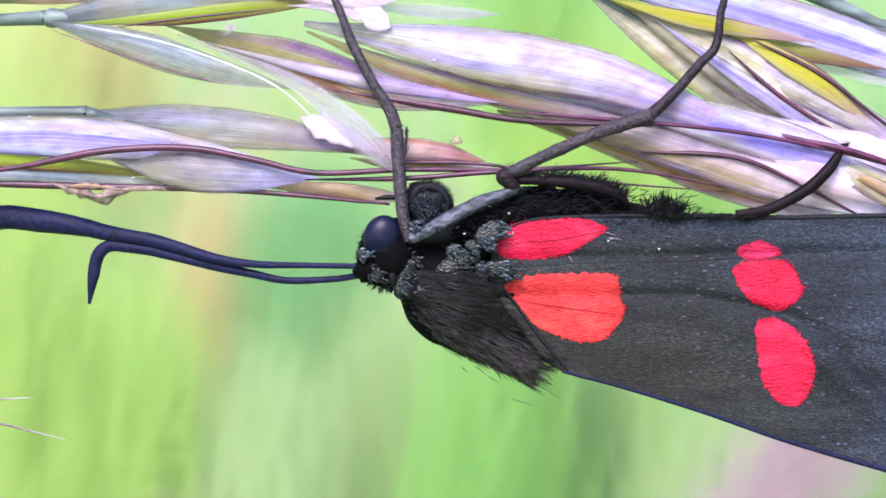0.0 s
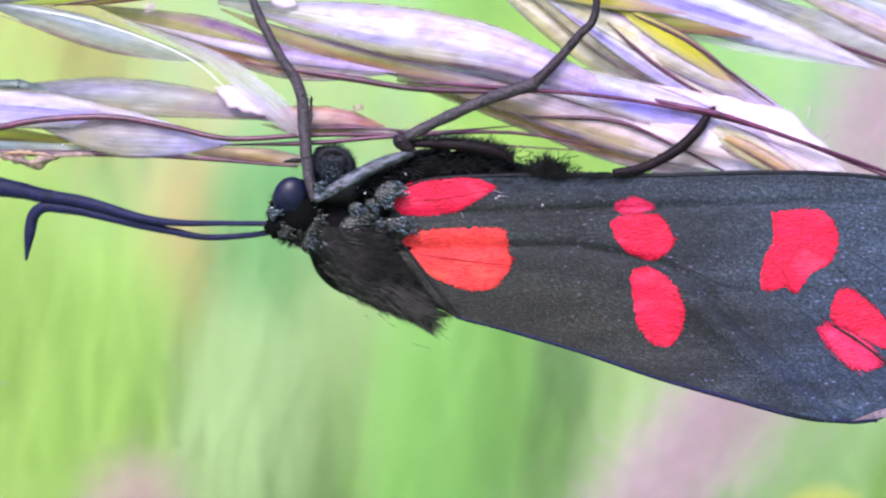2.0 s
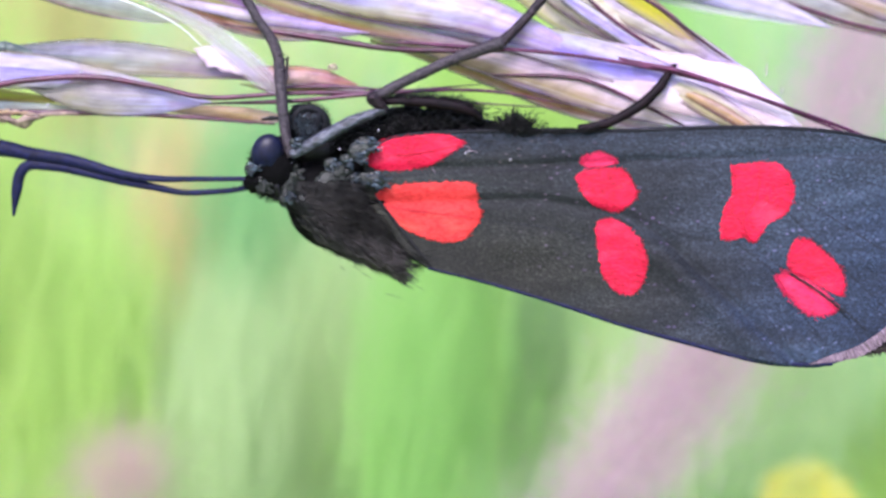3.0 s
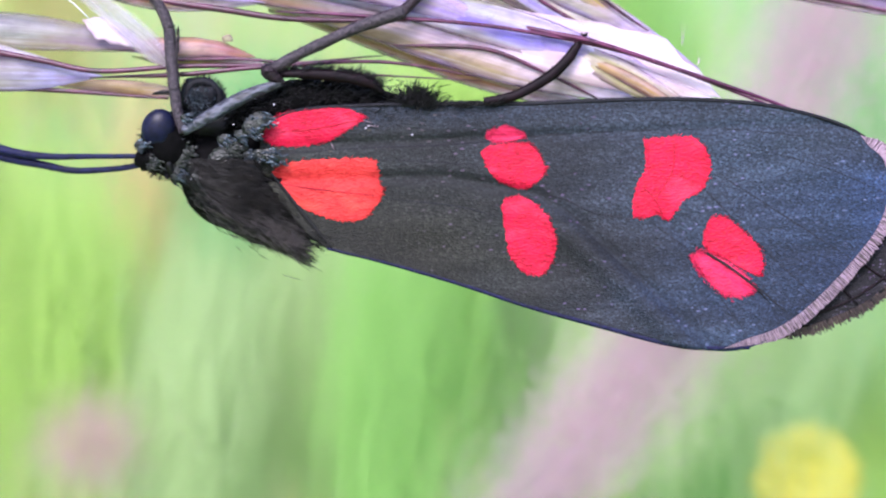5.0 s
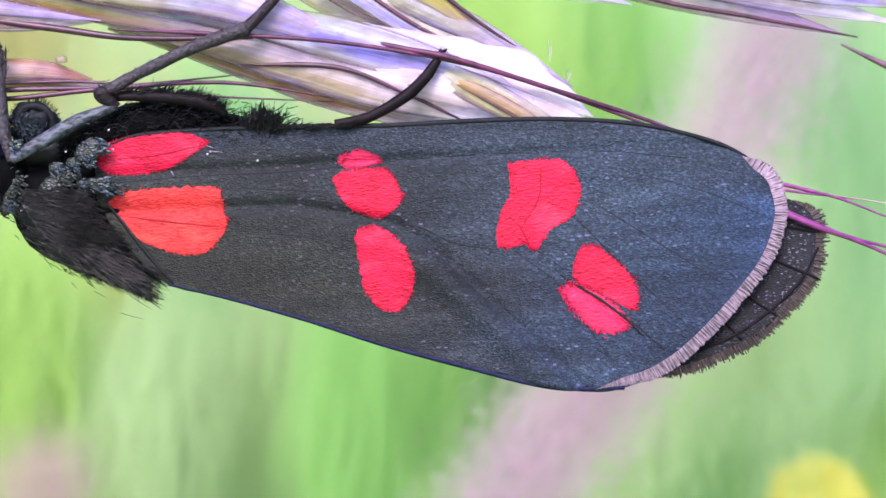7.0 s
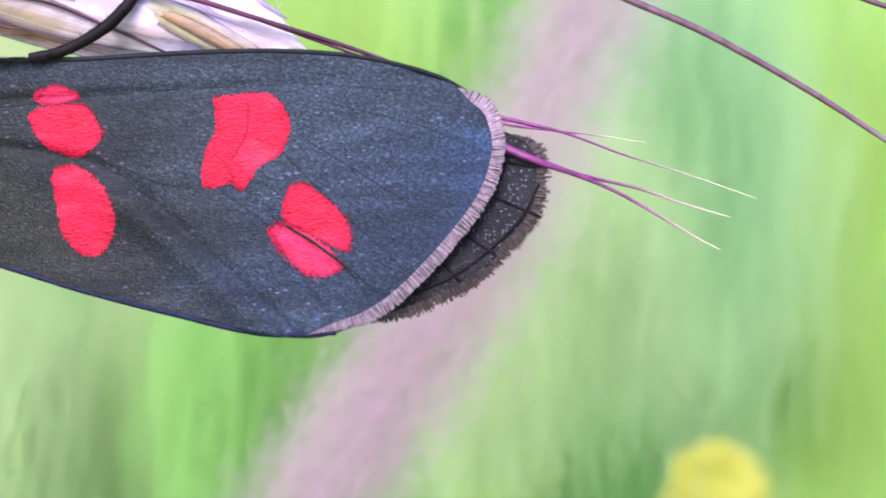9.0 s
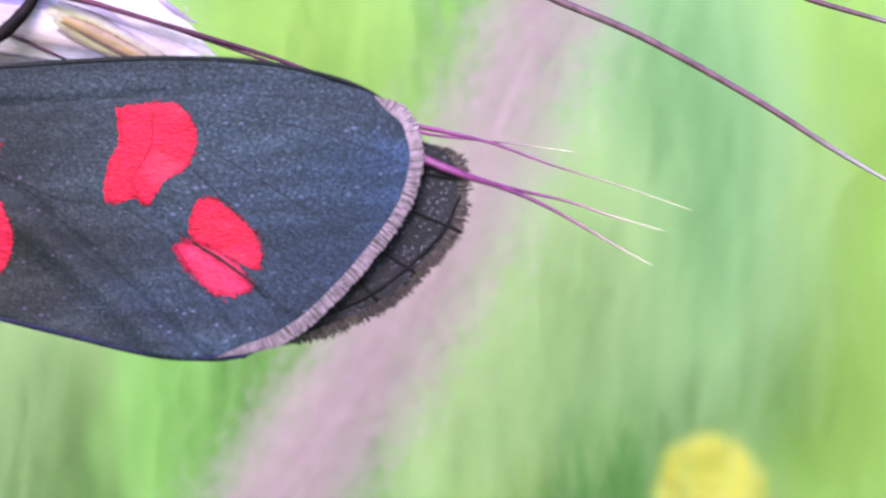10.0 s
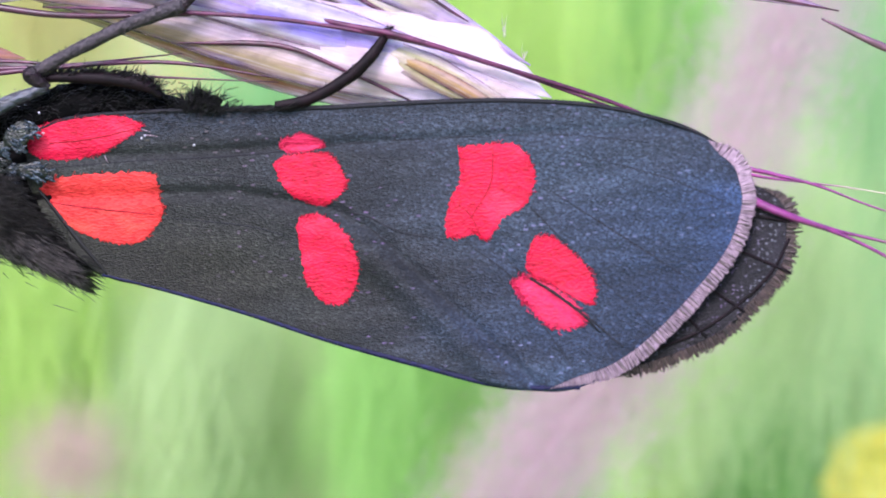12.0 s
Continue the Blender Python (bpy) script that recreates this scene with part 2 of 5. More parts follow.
M_AWN = plain("awn_purple", (0.085, 0.016, 0.045), (0.022, 0.006, 0.012), 4000, 0.45, along=None)
M_AWN_LONG = plain("awn_plum", (0.1, 0.02, 0.06), (0.035, 0.009, 0.024), 4000, 0.5, 0.25, along=(0.95, 0.99, (0.5, 0.42, 0.32)))
M_AWN_TIP = plain("awn_magenta", (0.21, 0.03, 0.15), (0.1, 0.016, 0.08), 4000, 0.4, along=(0.66, 0.97, (0.4, 0.35, 0.25)))
M_RIM = plain("pale_rim", (0.6, 0.62, 0.6), (0.4, 0.42, 0.42), 4000, 0.5, 0.3)
M_AWN_GREY = plain("awn_grey", (0.15, 0.07, 0.1), (0.07, 0.03, 0.045), 4000, 0.45, along=(0.7, 1.0, (0.36, 0.33, 0.35)))
M_STALK = plain("green_stalk", (0.15, 0.19, 0.165), (0.04, 0.055, 0.05), 3500, 0.5, stretch=(0.15, 1, 1))
M_HUSK = plain("dry_husk", (0.3, 0.21, 0.16), (0.05, 0.03, 0.025), 4500, 0.7, bump_size=0.00005)
M_BODY = plain("black_cuticle", (0.003, 0.0027, 0.003), (0.001, 0.001, 0.001), 6000, 0.75, 0.04, bump_size=0.00003)
M_FUR = plain("black_fur", (0.006, 0.005, 0.006), (0.002, 0.002, 0.002), 3000, 0.5, 0.18)
M_BROWN_FUR = plain("brown_black_fur", (0.0155, 0.0125, 0.011), (0.003, 0.0025, 0.0025), 3000, 0.5, 0.2)
M_GLEAM = plain("grey_brown_gleam_fur", (0.075, 0.062, 0.058), (0.014, 0.012, 0.012), 3000, 0.45, 0.3)
M_LEG = plain("dark_leg", (0.05, 0.037, 0.044), (0.009, 0.0065, 0.01), 17000, 0.5, 0.25, stretch=(0.8, 1, 0.7), bump_size=0.00008)
M_LEG_GREY = plain("scaly_grey_leg", (0.085, 0.09, 0.12), (0.003, 0.003, 0.005), 9000, 0.4, 0.4, stretch=(0.5, 1, 1), bump_size=0.00014)
M_LEG_PLUM = plain("plum_black_leg", (0.022, 0.012, 0.017), (0.004, 0.002, 0.004), 8000, 0.5, 0.2, bump_size=0.0001)
M_LEG_BLACK = plain("black_leg", (0.008, 0.003, 0.005), (0.002, 0.0012, 0.002), 5000, 0.6, 0.1, bump_size=0.00003)
M_ANT = plain("blue_black_antenna", (0.008, 0.009, 0.045), (0.002, 0.002, 0.012), 9000, 0.6, 0.15, bump_size=0.00004)
M_EYE = plain("blue_black_eye", (0.0045, 0.0055, 0.022), (0.002, 0.0022, 0.009), 9000, 0.38, 0.15)
M_COIL = plain("grey_black_coil", (0.008, 0.0085, 0.011), (0.002, 0.002, 0.003), 7000, 0.6, 0.12, bump_size=0.00004)
M_LOBE_BLUE = scaly("blue_grey_lobe", (0.004, 0.006, 0.009), (0.013, 0.021, 0.03), (0.075, 0.105, 0.13))
M_LOBE_OLIVE = scaly("olive_black_lobe", (0.002, 0.0026, 0.002), (0.0065, 0.0085, 0.0056), (0.022, 0.028, 0.022))
M_SPECK = plain("pale_speck", (0.42, 0.4, 0.46), (0.25, 0.23, 0.28), 7000, 0.5)
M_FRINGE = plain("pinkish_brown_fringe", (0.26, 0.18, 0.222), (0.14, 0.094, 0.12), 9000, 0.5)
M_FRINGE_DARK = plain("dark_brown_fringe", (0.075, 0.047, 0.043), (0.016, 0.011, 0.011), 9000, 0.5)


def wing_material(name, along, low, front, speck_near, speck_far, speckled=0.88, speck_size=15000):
    """Black wing membrane: rows of fine scales, olive towards the hind edge, a blue gloss painted into the colour
    towards the tip, pale worn scales.
    """
    m, nt, p = material(name)
    tc = nt.nodes.new("ShaderNodeTexCoord")
    sep = nt.nodes.new("ShaderNodeSeparateXYZ")
    nt.links.new(tc.outputs["UV"], sep.inputs[0])
    place = tc.outputs["Object"]
    broad = noise_at(nt, place, 700, 3, (0.4, 1, 1))
    wide = noise_at(nt, place, 260, 3, (0.5, 1, 1.4))
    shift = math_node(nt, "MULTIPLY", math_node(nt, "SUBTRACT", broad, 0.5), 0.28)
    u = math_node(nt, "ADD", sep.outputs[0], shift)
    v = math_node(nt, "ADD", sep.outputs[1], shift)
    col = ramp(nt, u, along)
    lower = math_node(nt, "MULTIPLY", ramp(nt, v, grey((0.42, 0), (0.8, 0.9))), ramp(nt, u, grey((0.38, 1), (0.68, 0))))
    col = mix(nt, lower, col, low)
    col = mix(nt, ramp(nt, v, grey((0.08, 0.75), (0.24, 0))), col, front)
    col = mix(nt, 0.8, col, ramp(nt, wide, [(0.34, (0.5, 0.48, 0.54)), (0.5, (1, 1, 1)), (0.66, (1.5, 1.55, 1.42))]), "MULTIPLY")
    # streaks of worn scales along the wing
    streak = noise_at(nt, place, 2600, 4, (0.16, 1, 1))
    col = mix(nt, 0.5, col, ramp(nt, streak, grey((0.32, 0.5), (0.5, 1), (0.7, 1.6))), "MULTIPLY")
    near_, value = cells(nt, place, 33000, (0.6, 1, 1))
    col = mix(nt, 0.9, col, ramp(nt, value, grey((0.0, 0.35), (0.5, 0.86), (0.85, 1.3), (1.0, 2.2))), "MULTIPLY")
    off, chance = cells(nt, place, speck_size, (0.42, 1, 1))
    dust = noise_at(nt, place, 620, 3)
    few = math_node(nt, "MULTIPLY", math_node(nt, "LESS_THAN", off, 0.34), math_node(nt, "GREATER_THAN", chance, speckled))
    few = math_node(nt, "MULTIPLY", few, ramp(nt, dust, grey((0.4, 0.12), (0.62, 0.95))))
    col = mix(nt, few, col, ramp(nt, u, [(0.3, speck_near), (0.52, (0.09, 0.055, 0.12)), (0.7, speck_far)]))
    nt.links.new(col, p.inputs["Base Color"])
    p.inputs["Roughness"].default_value = 0.5
    p.inputs["Specular IOR Level"].default_value = 0.12
    p.inputs["Sheen Weight"].default_value = 0.05
    p.inputs["Sheen Roughness"].default_value = 0.4
    p.inputs["Sheen Tint"].default_value = (0.5, 0.65, 1, 1)
    height = math_node(nt, "ADD", near_, math_node(nt, "MULTIPLY", streak, 1.5))
    bump(nt, p, height, 0.55, 0.00003)
    return m


# the tip's blue sheen is put into these base colours
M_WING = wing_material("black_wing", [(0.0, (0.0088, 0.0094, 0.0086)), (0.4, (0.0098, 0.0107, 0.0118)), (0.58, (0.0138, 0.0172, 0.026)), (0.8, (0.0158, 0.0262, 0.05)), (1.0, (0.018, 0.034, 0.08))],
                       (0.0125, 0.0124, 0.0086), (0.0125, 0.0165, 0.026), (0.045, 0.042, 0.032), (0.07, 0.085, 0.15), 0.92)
M_WING_FAR = wing_material("black_far_wing", [(0.0, (0.007, 0.006, 0.008)), (1.0, (0.0105, 0.0095, 0.013))], (0.009, 0.008, 0.009), (0.007, 0.006, 0.008), (0.08, 0.08, 0.1), (0.12, 0.125, 0.15), 0.66, 27000)
M_VEIN = plain("dark_vein", (0.013, 0.013, 0.017), (0.007, 0.007, 0.009), 15000, 0.6, 0.1)
M_VEIN_RED = plain("dark_red_vein", (0.3, 0.006, 0.02), (0.2, 0.003, 0.01), 5000, 0.6, 0.15)


def spot_material(name, light, deep, pale):
    """Rows of coloured scales, each of its own tint, with paler worn patches."""
    m, nt, p = material(name)
    tc = nt.nodes.new("ShaderNodeTexCoord")
    place = tc.outputs["Object"]
    streak = noise_at(nt, place, 5200, 4, (0.3, 1, 1))
    broad = noise_at(nt, place, 1300, 3)
    worn = noise_at(nt, place, 1900, 3, (0.5, 1, 1))
    near_, value = cells(nt, place, 23000, (0.5, 1, 1))
    col = ramp(nt, value, [(0.0, deep), (0.45, light), (1.0, light)])
    col = mix(nt, 0.5, col, ramp(nt, streak, [(0.32, (0.68, 0.6, 0.62)), (0.6, (1, 1, 1))]), "MULTIPLY")
    col = mix(nt, 0.6, col, ramp(nt, broad, [(0.3, (0.6, 0.5, 0.55)), (0.66, (1, 1, 1))]), "MULTIPLY")
    col = mix(nt, ramp(nt, worn, grey((0.55, 0), (0.75, 0.5))), col, pale)
    nt.links.new(col, p.inputs["Base Color"])
    p.inputs["Roughness"].default_value = 0.55
    p.inputs["Specular IOR Level"].default_value = 0.12
    bump(nt, p, math_node(nt, "ADD", near_, streak), 0.5, 0.00004)
    return m


M_RED = spot_material("crimson_scales", (0.43, 0.0065, 0.033), (0.29, 0.003, 0.016), (0.54, 0.04, 0.085))
M_PINK_RED = spot_material("pinkish_red_scales", (0.44, 0.017, 0.063), (0.31, 0.008, 0.034), (0.54, 0.06, 0.125))
M_ORANGE = spot_material("orange_red_scales", (0.45, 0.03, 0.026), (0.35, 0.013, 0.014), (0.5, 0.075, 0.045))


def foliage(name, stops, rough=0.5, translucency=0.42, patchy=0.0):
    m, nt, p = material(name)
    geo = nt.nodes.new("ShaderNodeNewGeometry")
    col = ramp(nt, geo.outputs["Random Per Island"], stops)
    tc = nt.nodes.new("ShaderNodeTexCoord")
    col = mix(nt, 0.3, col, ramp(nt, noise_at(nt, tc.outputs["Object"], 60, 4), [(0.3, (0.55, 0.6, 0.5)), (0.7, (1, 1, 1))]), "MULTIPLY")
    if patchy:
        patch = noise_at(nt, tc.outputs["Object"], 1.0, 2, (4.4, 1.5, 3.0))
        col = mix(nt, patchy, col, ramp(nt, patch, [(0.36, (0.19, 0.38, 0.15)), (0.43, (0.35, 0.51, 0.13)), (0.5, (0.23, 0.43, 0.16)), (0.56, (0.36, 0.49, 0.28)), (0.61, (0.47, 0.44, 0.25)), (0.66, (0.34, 0.48, 0.13))]))
    nt.links.new(col, p.inputs["Base Color"])
    p.inputs["Roughness"].default_value = rough
    tr = nt.nodes.new("ShaderNodeBsdfTranslucent")
    nt.links.new(col, tr.inputs[0])
    ms = nt.nodes.new("ShaderNodeMixShader")
    ms.inputs[0].default_value = translucency
    nt.links.new(p.outputs[0], ms.inputs[1])
    nt.links.new(tr.outputs[0], ms.inputs[2])
    nt.links.new(ms.outputs[0], nt.nodes["Material Output"].inputs[0])
    return m


M_MEADOW = foliage("meadow_green", [(0.0, (0.25, 0.43, 0.12)), (0.5, (0.32, 0.47, 0.13)), (1.0, (0.39, 0.48, 0.2))], patchy=0.93)
M_MEADOW_PALE = foliage("meadow_pale", [(0.0, (0.46, 0.52, 0.24)), (0.5, (0.54, 0.54, 0.32)), (1.0, (0.58, 0.54, 0.36))], patchy=0.93)
M_MEADOW_DEEP = foliage("meadow_deep", [(0.0, (0.16, 0.36, 0.1)), (0.5, (0.2, 0.4, 0.14)), (1.0, (0.24, 0.4, 0.2))], patchy=0.93)
M_MEADOW_STRAW = foliage("meadow_straw", [(0.0, (0.52, 0.46, 0.2)), (1.0, (0.58, 0.46, 0.26))])
M_PINKISH = foliage("reddish_chaff", [(0.0, (0.5, 0.34, 0.39)), (0.5, (0.55, 0.385, 0.43)), (1.0, (0.6, 0.43, 0.47))], translucency=0.6)
M_PINK_STALK = plain("reddish_stalk", (0.66, 0.5, 0.55), (0.55, 0.4, 0.45), 600, 0.6)
M_LEAF_STALK = plain("leaf_green_stalk", (0.36, 0.5, 0.16), (0.28, 0.42, 0.12), 600, 0.6)
M_RUSSET = foliage("russet_chaff", [(0.0, (0.48, 0.33, 0.32)), (1.0, (0.56, 0.4, 0.38))], translucency=0.55)
M_PETAL = foliage("yellow_petal", [(0, (0.52, 0.49, 0.055)), (1, (0.58, 0.53, 0.08))])
M_GROUND = plain("meadow_ground", (0.26, 0.38, 0.12), (0.16, 0.28, 0.08), 2, 0.9)
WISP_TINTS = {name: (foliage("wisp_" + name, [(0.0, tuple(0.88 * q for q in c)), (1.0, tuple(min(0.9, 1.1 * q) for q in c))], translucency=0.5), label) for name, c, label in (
    ("lime", (0.39, 0.56, 0.13), "bright lime-green strands standing in for blurred grass"), ("teal", (0.22, 0.44, 0.17), "cool green strands standing in for blurred grass"),
    ("pale", (0.39, 0.51, 0.23), "pale green strands standing in for blurred grass"), ("green", (0.26, 0.47, 0.12), "fresh green strands standing in for blurred grass"),
    ("deep", (0.14, 0.33, 0.07), "deep green strands standing in for blurred grass"), ("tan", (0.5, 0.46, 0.17), "dry tan strands standing in for blurred grass"),
    ("peach", (0.56, 0.44, 0.21), "dry peach-coloured strands standing in for blurred grass"), ("olive", (0.31, 0.4, 0.07), "olive green strands standing in for blurred grass"),
    ("greyteal", (0.27, 0.45, 0.2), "greyish green strands standing in for blurred grass"), ("yellow", (0.4, 0.54, 0.13), "yellowish green strands standing in for blurred grass"))}


# ---- mesh helpers, all in millimetres of the stage ----
def curve(points, n):
    """n + 1 points of a smooth line through the given ones."""
    p = [Vector(q) for q in points]
    p = [2 * p[0] - p[1], *p, 2 * p[-1] - p[-2]]
    spans = len(p) - 3
    made = []
    for i in range(n + 1):
        f = i / n * spans
        k = min(int(f), spans - 1)
        f -= k
        a, b, c, d = p[k:k + 4]
        made.append(0.5 * (2 * b + (c - a) * f + (2 * a - 5 * b + 4 * c - d) * f * f + (3 * b - a - 3 * c + d) * f ** 3))
    return made


def values(stops, n):
    return np.interp(np.linspace(0, 1, n + 1), np.linspace(0, 1, len(stops)), stops)


def tube(points, radii, n=24, sides=10, flat=1.0, lump=0.0):
    line = curve(points, n)
    rad = values(radii, n)
    verts, faces, uvs = [], [], []
    for i, c in enumerate(line):
        t = (line[min(i + 1, n)] - line[max(i - 1, 0)]).normalized()
        side = t.cross(Vector((0, 1, 0)))
        side = side.normalized() if side.length > 1e-4 else Vector((1, 0, 0))
        up = side.cross(t)
        for k in range(sides):
            a = 2 * math.pi * k / sides
            r = rad[i] * (1 + lump * noise.noise(c * 3 + Vector((k, 0, 0))))
            verts.append(c + side * r * math.cos(a) + up * r * flat * math.sin(a))
            uvs.append((i / n, k / sides))
    for i in range(n):
        for k in range(sides):
            a, b = i * sides + k, i * sides + (k + 1) % sides
            faces.append((a, b, b + sides, a + sides))
    faces.append(tuple(range(sides - 1, -1, -1)))
    faces.append(tuple(range(n * sides, (n + 1) * sides)))
    return verts, faces, uvs


def leaf(points, width, arch=0.17, blunt=0.1, peak=0.4, n=24, across=10, thick=0.03, ragged=0.06):
    """A hollow-backed lanceolate scale along a line: widest at peak, bowed outwards."""
    line = curve(points, n)
    verts, faces, uvs = [], [], []
    for layer in (0, 1):
        for i, c in enumerate(line):
            f = i / n
            t = (line[min(i + 1, n)] - line[max(i - 1, 0)]).normalized()
            side = t.cross(Vector((0, 1, 0))).normalized()
            if side.z < 0:
                side = -side
            w = blunt + (1 - blunt) * math.sin(math.pi / 2 * f / peak) ** 1.3 if f < peak else max(0.0, 1 - ((f - peak) / (1 - peak)) ** 1.9)
            w = max(w * width / 2, 0.015)
            for k in range(across + 1):
                v = 2 * k / across - 1
                wob = 1 + ragged * noise.noise(Vector((f * 9, v * 2, width * 7)))
                rib = 0.02 * math.cos(v * 14)
                p = c + side * w * v * wob + Vector((0, arch * w * (abs(v) ** 1.35 - 1) + rib * w + layer * thick, 0))
                verts.append(p)
                uvs.append((f, k / across))
    row = across + 1
    off = (n + 1) * row
    for i in range(n):
        for k in range(across):
            a = i * row + k
            faces.append((a, a + row, a + row + 1, a + 1))
            faces.append((off + a, off + a + 1, off + a + row + 1, off + a + row))
    rim = [k for k in range(row)] + [i * row + across for i in range(1, n + 1)] + [n * row + k for k in range(across - 1, -1, -1)] + [i * row for i in range(n - 1, 0, -1)]
    for a, b in zip(rim, rim[1:] + rim[:1]):
        faces.append((a, b, b + off, a + off))
    return verts, faces, uvs


def ball(c, r, n=16, sides=20, lump=0.0, tilt=0.0):
    """An ellipsoid; tilt turns it about the stage y axis, in degrees."""
    verts, faces = [], []
    rot_ = Matrix.Rotation(radians(tilt), 3, "Y")
    for i in range(n + 1):
        th = math.pi * (0.002 + 0.996 * i / n)
        for k in range(sides):
            ph = 2 * math.pi * k / sides
            d = Vector((math.cos(th), math.sin(th) * math.cos(ph), math.sin(th) * math.sin(ph)))
            d *= 1 + lump * noise.noise(d * 3 + Vector(c))
            verts.append(Vector(c) + rot_ @ Vector((d.x * r[0], d.y * r[1], d.z * r[2])))
    for i in range(n):
        for k in range(sides):
            a, b = i * sides + k, i * sides + (k + 1) % sides
            faces.append((a, a + sides, b + sides, b))
    return verts, faces, [(0, 0)] * len(verts)


def merge(*shapes):
    verts, faces, uvs = [], [], []
    for v, f, u in shapes:
        o = len(verts)
        verts += v
        uvs += u
        faces += [tuple(i + o for i in q) for q in f]
    return verts, faces, uvs


def hairs(roots, length, thick, sides=3):
    """Thin tapered bristles from (root, direction) pairs, each a little bent and uneven."""
    verts, faces, uvs = [], [], []
    for p, d in roots:
        p, d = Vector(p), Vector(d).normalized()
        ln = length * random.uniform(0.5, 1.25)
        bend = Vector((random.gauss(0, 1), random.gauss(0, 1), random.gauss(0, 1))) * 0.16 * ln
        s = d.orthogonal().normalized()
        q = d.cross(s)
        o = len(verts)
        for f, w in ((0, 1), (0.5, 0.8), (0.8, 0.5)):
            c = p + d * ln * f + bend * f * f
            for k in range(sides):
                a = 2 * math.pi * k / sides
                verts.append(c + (s * math.cos(a) + q * math.sin(a)) * thick * w)
                uvs.append((f, 0))
        verts.append(p + d * ln + bend)
        uvs.append((1, 0))
        for i in (0, 1):
            for k in range(sides):
                a, b = o + i * sides + k, o + i * sides + (k + 1) % sides
                faces.append((a, b, b + sides, a + sides))
        for k in range(sides):
            faces.append((o + 2 * sides + k, o + 2 * sides + (k + 1) % sides, o + 3 * sides))
    return verts, faces, uvs


def thing(name, base, label, category, group="", kind=""):
    """A top-level empty at a place of the stage."""
    ob = new(name)
    ob.empty_display_size = 0.002
    ob.matrix_world = STAGE @ Matrix.Translation(Vector(base) * MM)
    ob["base"] = [float(q) for q in base]
    return tagged(ob, label, category, group, kind)


def part(name, shape, mat, parent, label="", kind=""):
    """One mesh under a thing or a part; the shape is in stage millimetres."""
    verts, faces, uvs = shape
    root = parent
    while root.parent:
        root = root.parent
    base = Vector(root["base"])
    me = bpy.data.meshes.new(name)
    me.from_pydata([tuple((Vector(v) - base) * MM) for v in verts], [], faces)
    me.polygons.foreach_set("use_smooth", [True] * len(me.polygons))
    layer = me.uv_layers.new(name="UVMap")
    loops = np.zeros(len(me.loops), dtype=np.int32)
    me.loops.foreach_get("vertex_index", loops)
    layer.data.foreach_set("uv", np.array(uvs, dtype=np.float32)[loops].ravel())
    me.materials.append(mat)
    me.validate()
    ob = new(name, me)
    ob.parent = parent
    return tagged(ob, label, kind=kind)


def to_ground(p):
    """The stage point on the ground straight below a stage point."""
    w = STAGE @ (Vector(p) * MM)
    return (STAGE.inverted() @ Vector((w.x, w.y, 0))) / MM


# ---- ground and far meadow ----
def build_ground():
    bm = bmesh.new()
    for i in range(41):
        for j in range(41):
            x, y = (i / 20 - 1), (j / 20 - 1)
            x, y = math.copysign(abs(x) ** 3, x) * 600, math.copysign(abs(y) ** 3, y) * 600
            bm.verts.new((x, y, 0.012 * noise.noise(Vector((x * 3, y * 3, 0)))))
    bm.verts.ensure_lookup_table()
    for i in range(40):
        for j in range(40):
            a = i * 41 + j
            bm.faces.new([bm.verts[q] for q in (a, a + 41, a + 42, a + 1)])
    me = bpy.data.meshes.new("ground")
    bm.to_mesh(me)
    bm.free()
    me.materials.append(M_GROUND)
    tagged(new("ground", me), "green meadow ground under tall grass", "ground", kind="structure")


